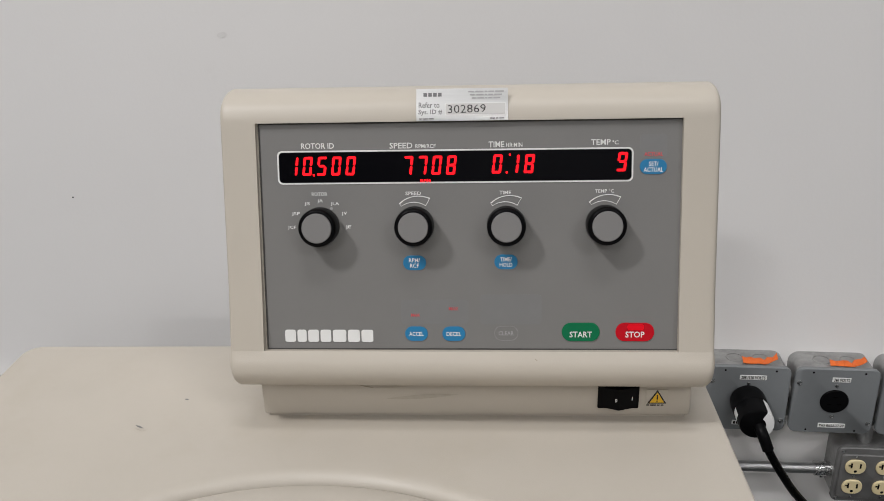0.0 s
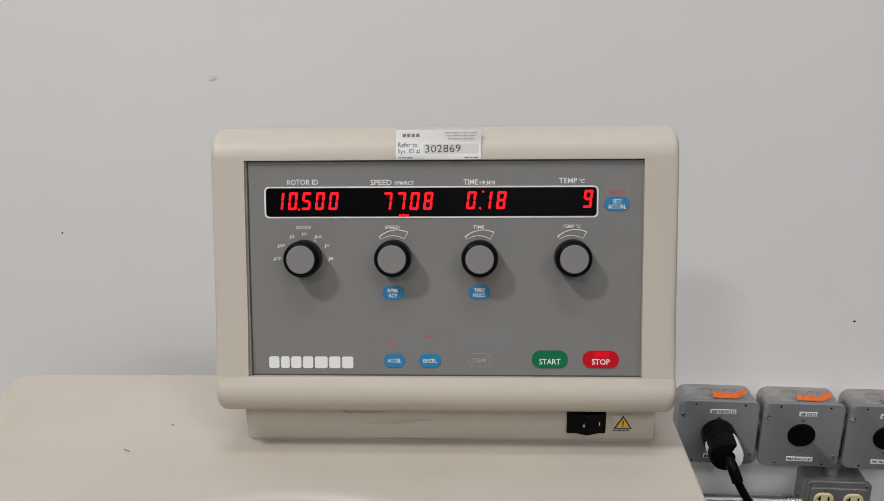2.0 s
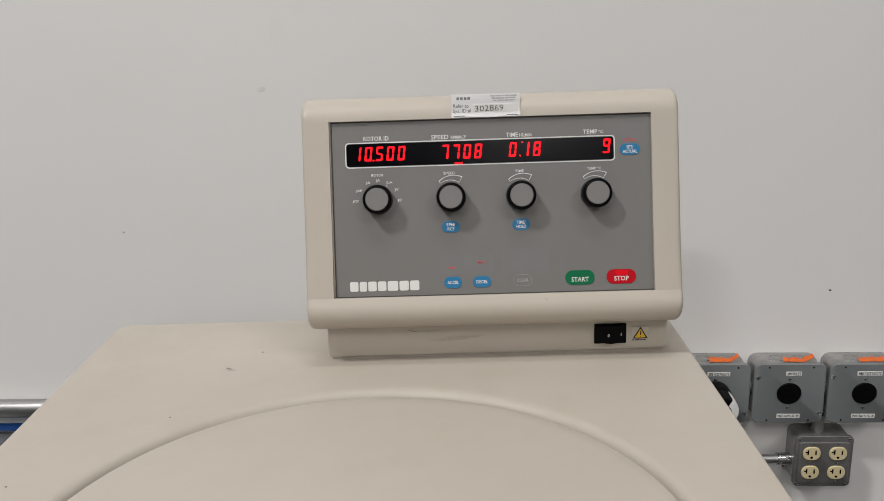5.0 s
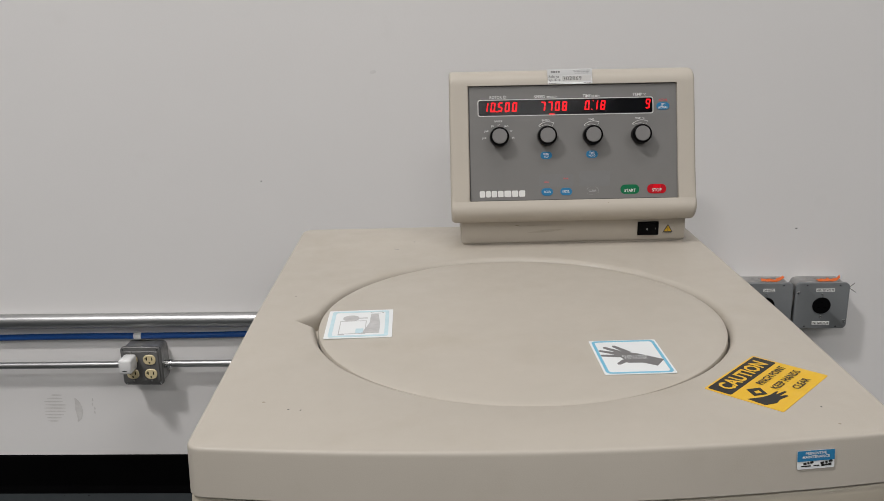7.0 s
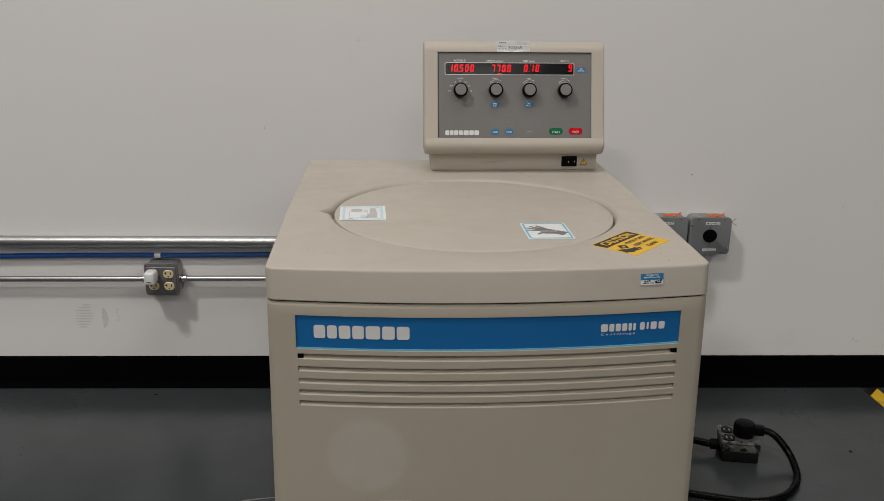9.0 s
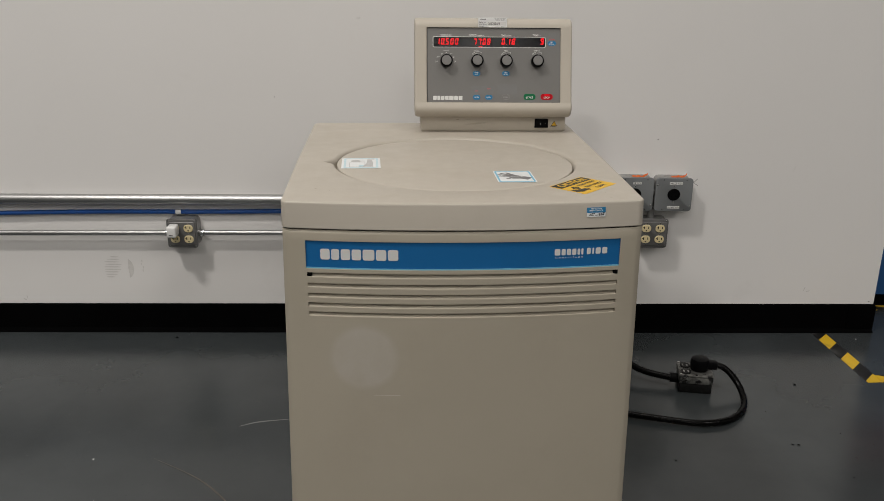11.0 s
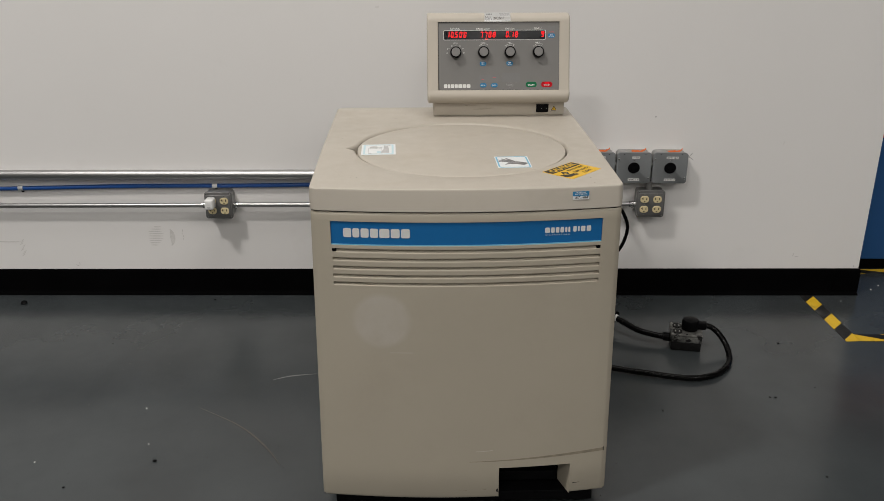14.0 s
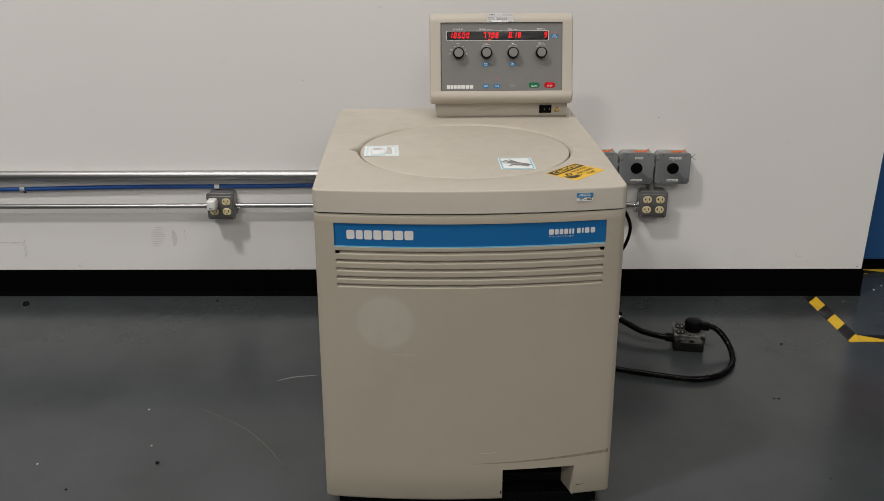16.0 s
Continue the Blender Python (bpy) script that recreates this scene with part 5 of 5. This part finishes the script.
# ---- marks and litter ----
def wall_mark(name, strokes, mat, label):
    """Flat smears on the wall: each stroke (x, z, width, height, slant)."""
    ob = thing(name, label, "scuff mark", pose(0, 0, 0))
    for cx, cz, w, h, a in strokes:
        bm = bmesh.new()
        c, q = math.cos(radians(a)), math.sin(radians(a))
        pts = [(w / 2 * math.cos(k * math.pi / 8), h / 2 * math.sin(k * math.pi / 8)) for k in range(16)]
        bm.faces.new([bm.verts.new((cx + x * c - z * q, -0.0006, cz + x * q + z * c)) for x, z in pts])
        part("smear", bm, mat, ob)
    return ob


rnd = random.Random(5)
wall_mark("wall_scuff", [(-1.3525 + 0.002 * i + 0.004 * rnd.uniform(-1, 1), 0.185 + 0.0095 * i, 0.056 * math.sin(0.45 + 0.28 * i) + 0.006, 0.0042, 0) for i in range(9)], SMUDGE, "faint grey ribbed scuff on the white wall")
ob = thing("wall_scuff", "faint grey crescent scuff on the white wall", "scuff mark", pose(0, 0, 0))
bm = bmesh.new()
arc = [(-1.2895 + 0.022 * math.cos(a), 0.2174 + 0.036 * math.sin(a)) for a in [-1.4 + 0.28 * k for k in range(11)]]
bm.faces.new([bm.verts.new((x, -0.0006, z)) for x, z in arc + [(-1.2855, 0.244), (-1.2875, 0.219), (-1.2845, 0.194)]])
part("smear", bm, SMUDGE, ob)
wall_mark("wall_scuff", [(-1.236 + 0.003 * rnd.uniform(-1, 1), 0.211 + 0.012 * i, 0.0035, 0.010, 0) for i in range(4)], SMUDGE, "thin grey broken scuff on the white wall")
wall_mark("wall_scuff", [(-1.967, 0.1934, 0.18, 0.005, 0)] + [(-1.883 + 0.004 * (i % 3), 0.137 + 0.008 * i, 0.016, 0.003, 35) for i in range(9)], SMUDGE, "grey scrape on the white wall")
wall_mark("wall_scuff", [(-1.6725, 0.0953, 0.014, 0.004, -30), (-1.6635, 0.1033, 0.003, 0.014, 10)], SMUDGE, "small grey scuff low on the white wall")
wall_mark("wall_scuff", [(-0.450, 1.0915, 0.016, 0.008, 10)], PALE_MARK, "faint smudge on the white wall")
wall_mark("wall_scuff", [(1.0346, 0.6087, 0.0025, 0.018, -20)], SMUDGE, "faint scratch on the white wall")
wall_mark("wall_nick", [(-0.7357, 0.834, 0.003, 0.0028, 0)], BLACK, "tiny dark nick in the white wall")
wall_mark("wall_nick", [(0.5585, 0.7045, 0.0048, 0.003, 0)], BLACK, "tiny dark nick in the white wall")
wall_mark("wall_nick", [(1.3713, 0.1229, 0.007, 0.002, 0)], BLACK, "tiny dark nick near the wall end")
wall_mark("wall_scuff", [(1.1325, 0.1681, 0.003, 0.016, -15), (1.1462, 0.1601, 0.016, 0.003, 10)], SMUDGE, "faint scratch low on the white wall")


def litter(x, y, size, mat, label, kind, seed):
    r = random.Random(seed)
    bm = bmesh.new()
    bmesh.ops.create_icosphere(bm, subdivisions=1, radius=size)
    for v in bm.verts:
        v.co = Vector((v.co.x * r.uniform(0.7, 1.3), v.co.y * r.uniform(0.6, 1.1), v.co.z * 0.4 * r.uniform(0.7, 1.2)))
    low = min(v.co.z for v in bm.verts)
    for v in bm.verts:
        v.co.z -= low
    ob = part(kind, bm, mat, None, m=pose(x, y, floor_z(x), 0, 0, r.uniform(0, 180)))
    return tagged(ob, label, "debris", group="crumbs on the floor")


litter(-0.994, -1.133, 0.0075, BLACK, "small dark crumb on the grey floor", "crumb", 1)
litter(-1.114, -0.069, 0.006, BLACK, "small dark crumb on the grey floor", "crumb", 2)
litter(-1.861, -0.105, 0.016, BLACK, "small dark crumb on the grey floor", "crumb", 7)
litter(0.960, -0.423, 0.005, BLACK, "small dark crumb on the grey floor", "crumb", 3)
for k, (x, y, size, dark) in enumerate(((-1.330, -1.142, 0.0035, 0), (-1.200, -1.253, 0.0045, 1), (-1.483, -0.826, 0.003, 1), (0.471, -0.861, 0.0045, 1), (0.818, -0.779, 0.005, 1), (0.834, -0.782, 0.006, 1), (0.978, -0.718, 0.004, 1), (1.058, -0.717, 0.003, 1), (0.840, -1.184, 0.0045, 1), (0.918, -0.941, 0.004, 1), (-1.112, -0.859, 0.0025, 0), (-1.039, -1.050, 0.002, 0), (-0.628, -1.157, 0.0025, 1), (1.337, -0.048, 0.004, 1), (1.310, -0.077, 0.003, 0), (1.469, 0.031, 0.005, 0), (1.515, 0.070, 0.004, 0))):
    litter(x, y, size * (0.75 if x > 0.4 else 1.0), BLACK if dark else PAPER, "tiny dark crumb on the grey floor" if dark else "tiny pale crumb on the grey floor", "crumb", 20 + k)


def floor_line(pts, w, mat, label):
    """A thin scratch on the floor."""
    P = spline([(x, y, 0) for x, y in pts], 6)
    bm = bmesh.new()
    lo, hi = [], []
    for i, q in enumerate(P):
        d = (P[min(i + 1, len(P) - 1)] - P[max(i - 1, 0)]).normalized()
        k = w * math.sin(math.pi * (i + 0.4) / (len(P) - 0.2)) / 2
        lo.append((q.x - d.y * k, q.y + d.x * k, floor_z(q.x) + 0.0006))
        hi.append((q.x + d.y * k, q.y - d.x * k, floor_z(q.x) + 0.0006))
    loft(bm, [lo, hi], closed=False)
    return tagged(part("floor_scratch", bm, mat, None), label, "scratch", group="scratches on the floor")


SCRATCH = material("floor_scratch_grey", (0.16, 0.165, 0.16), 0.6, vary=0.1, vscale=40)
RUST_LINE = material("floor_scratch_brown", (0.085, 0.075, 0.062), 0.6, vary=0.2, vscale=40)
floor_line([(-0.756, -0.685), (-0.701, -0.659), (-0.613, -0.643)], 0.006, SCRATCH, "pale scratch in the grey floor paint")
floor_line([(-0.952, -0.852), (-0.801, -0.952), (-0.700, -1.057), (-0.639, -1.147)], 0.005, RUST_LINE, "thin brown curved scratch in the floor paint")
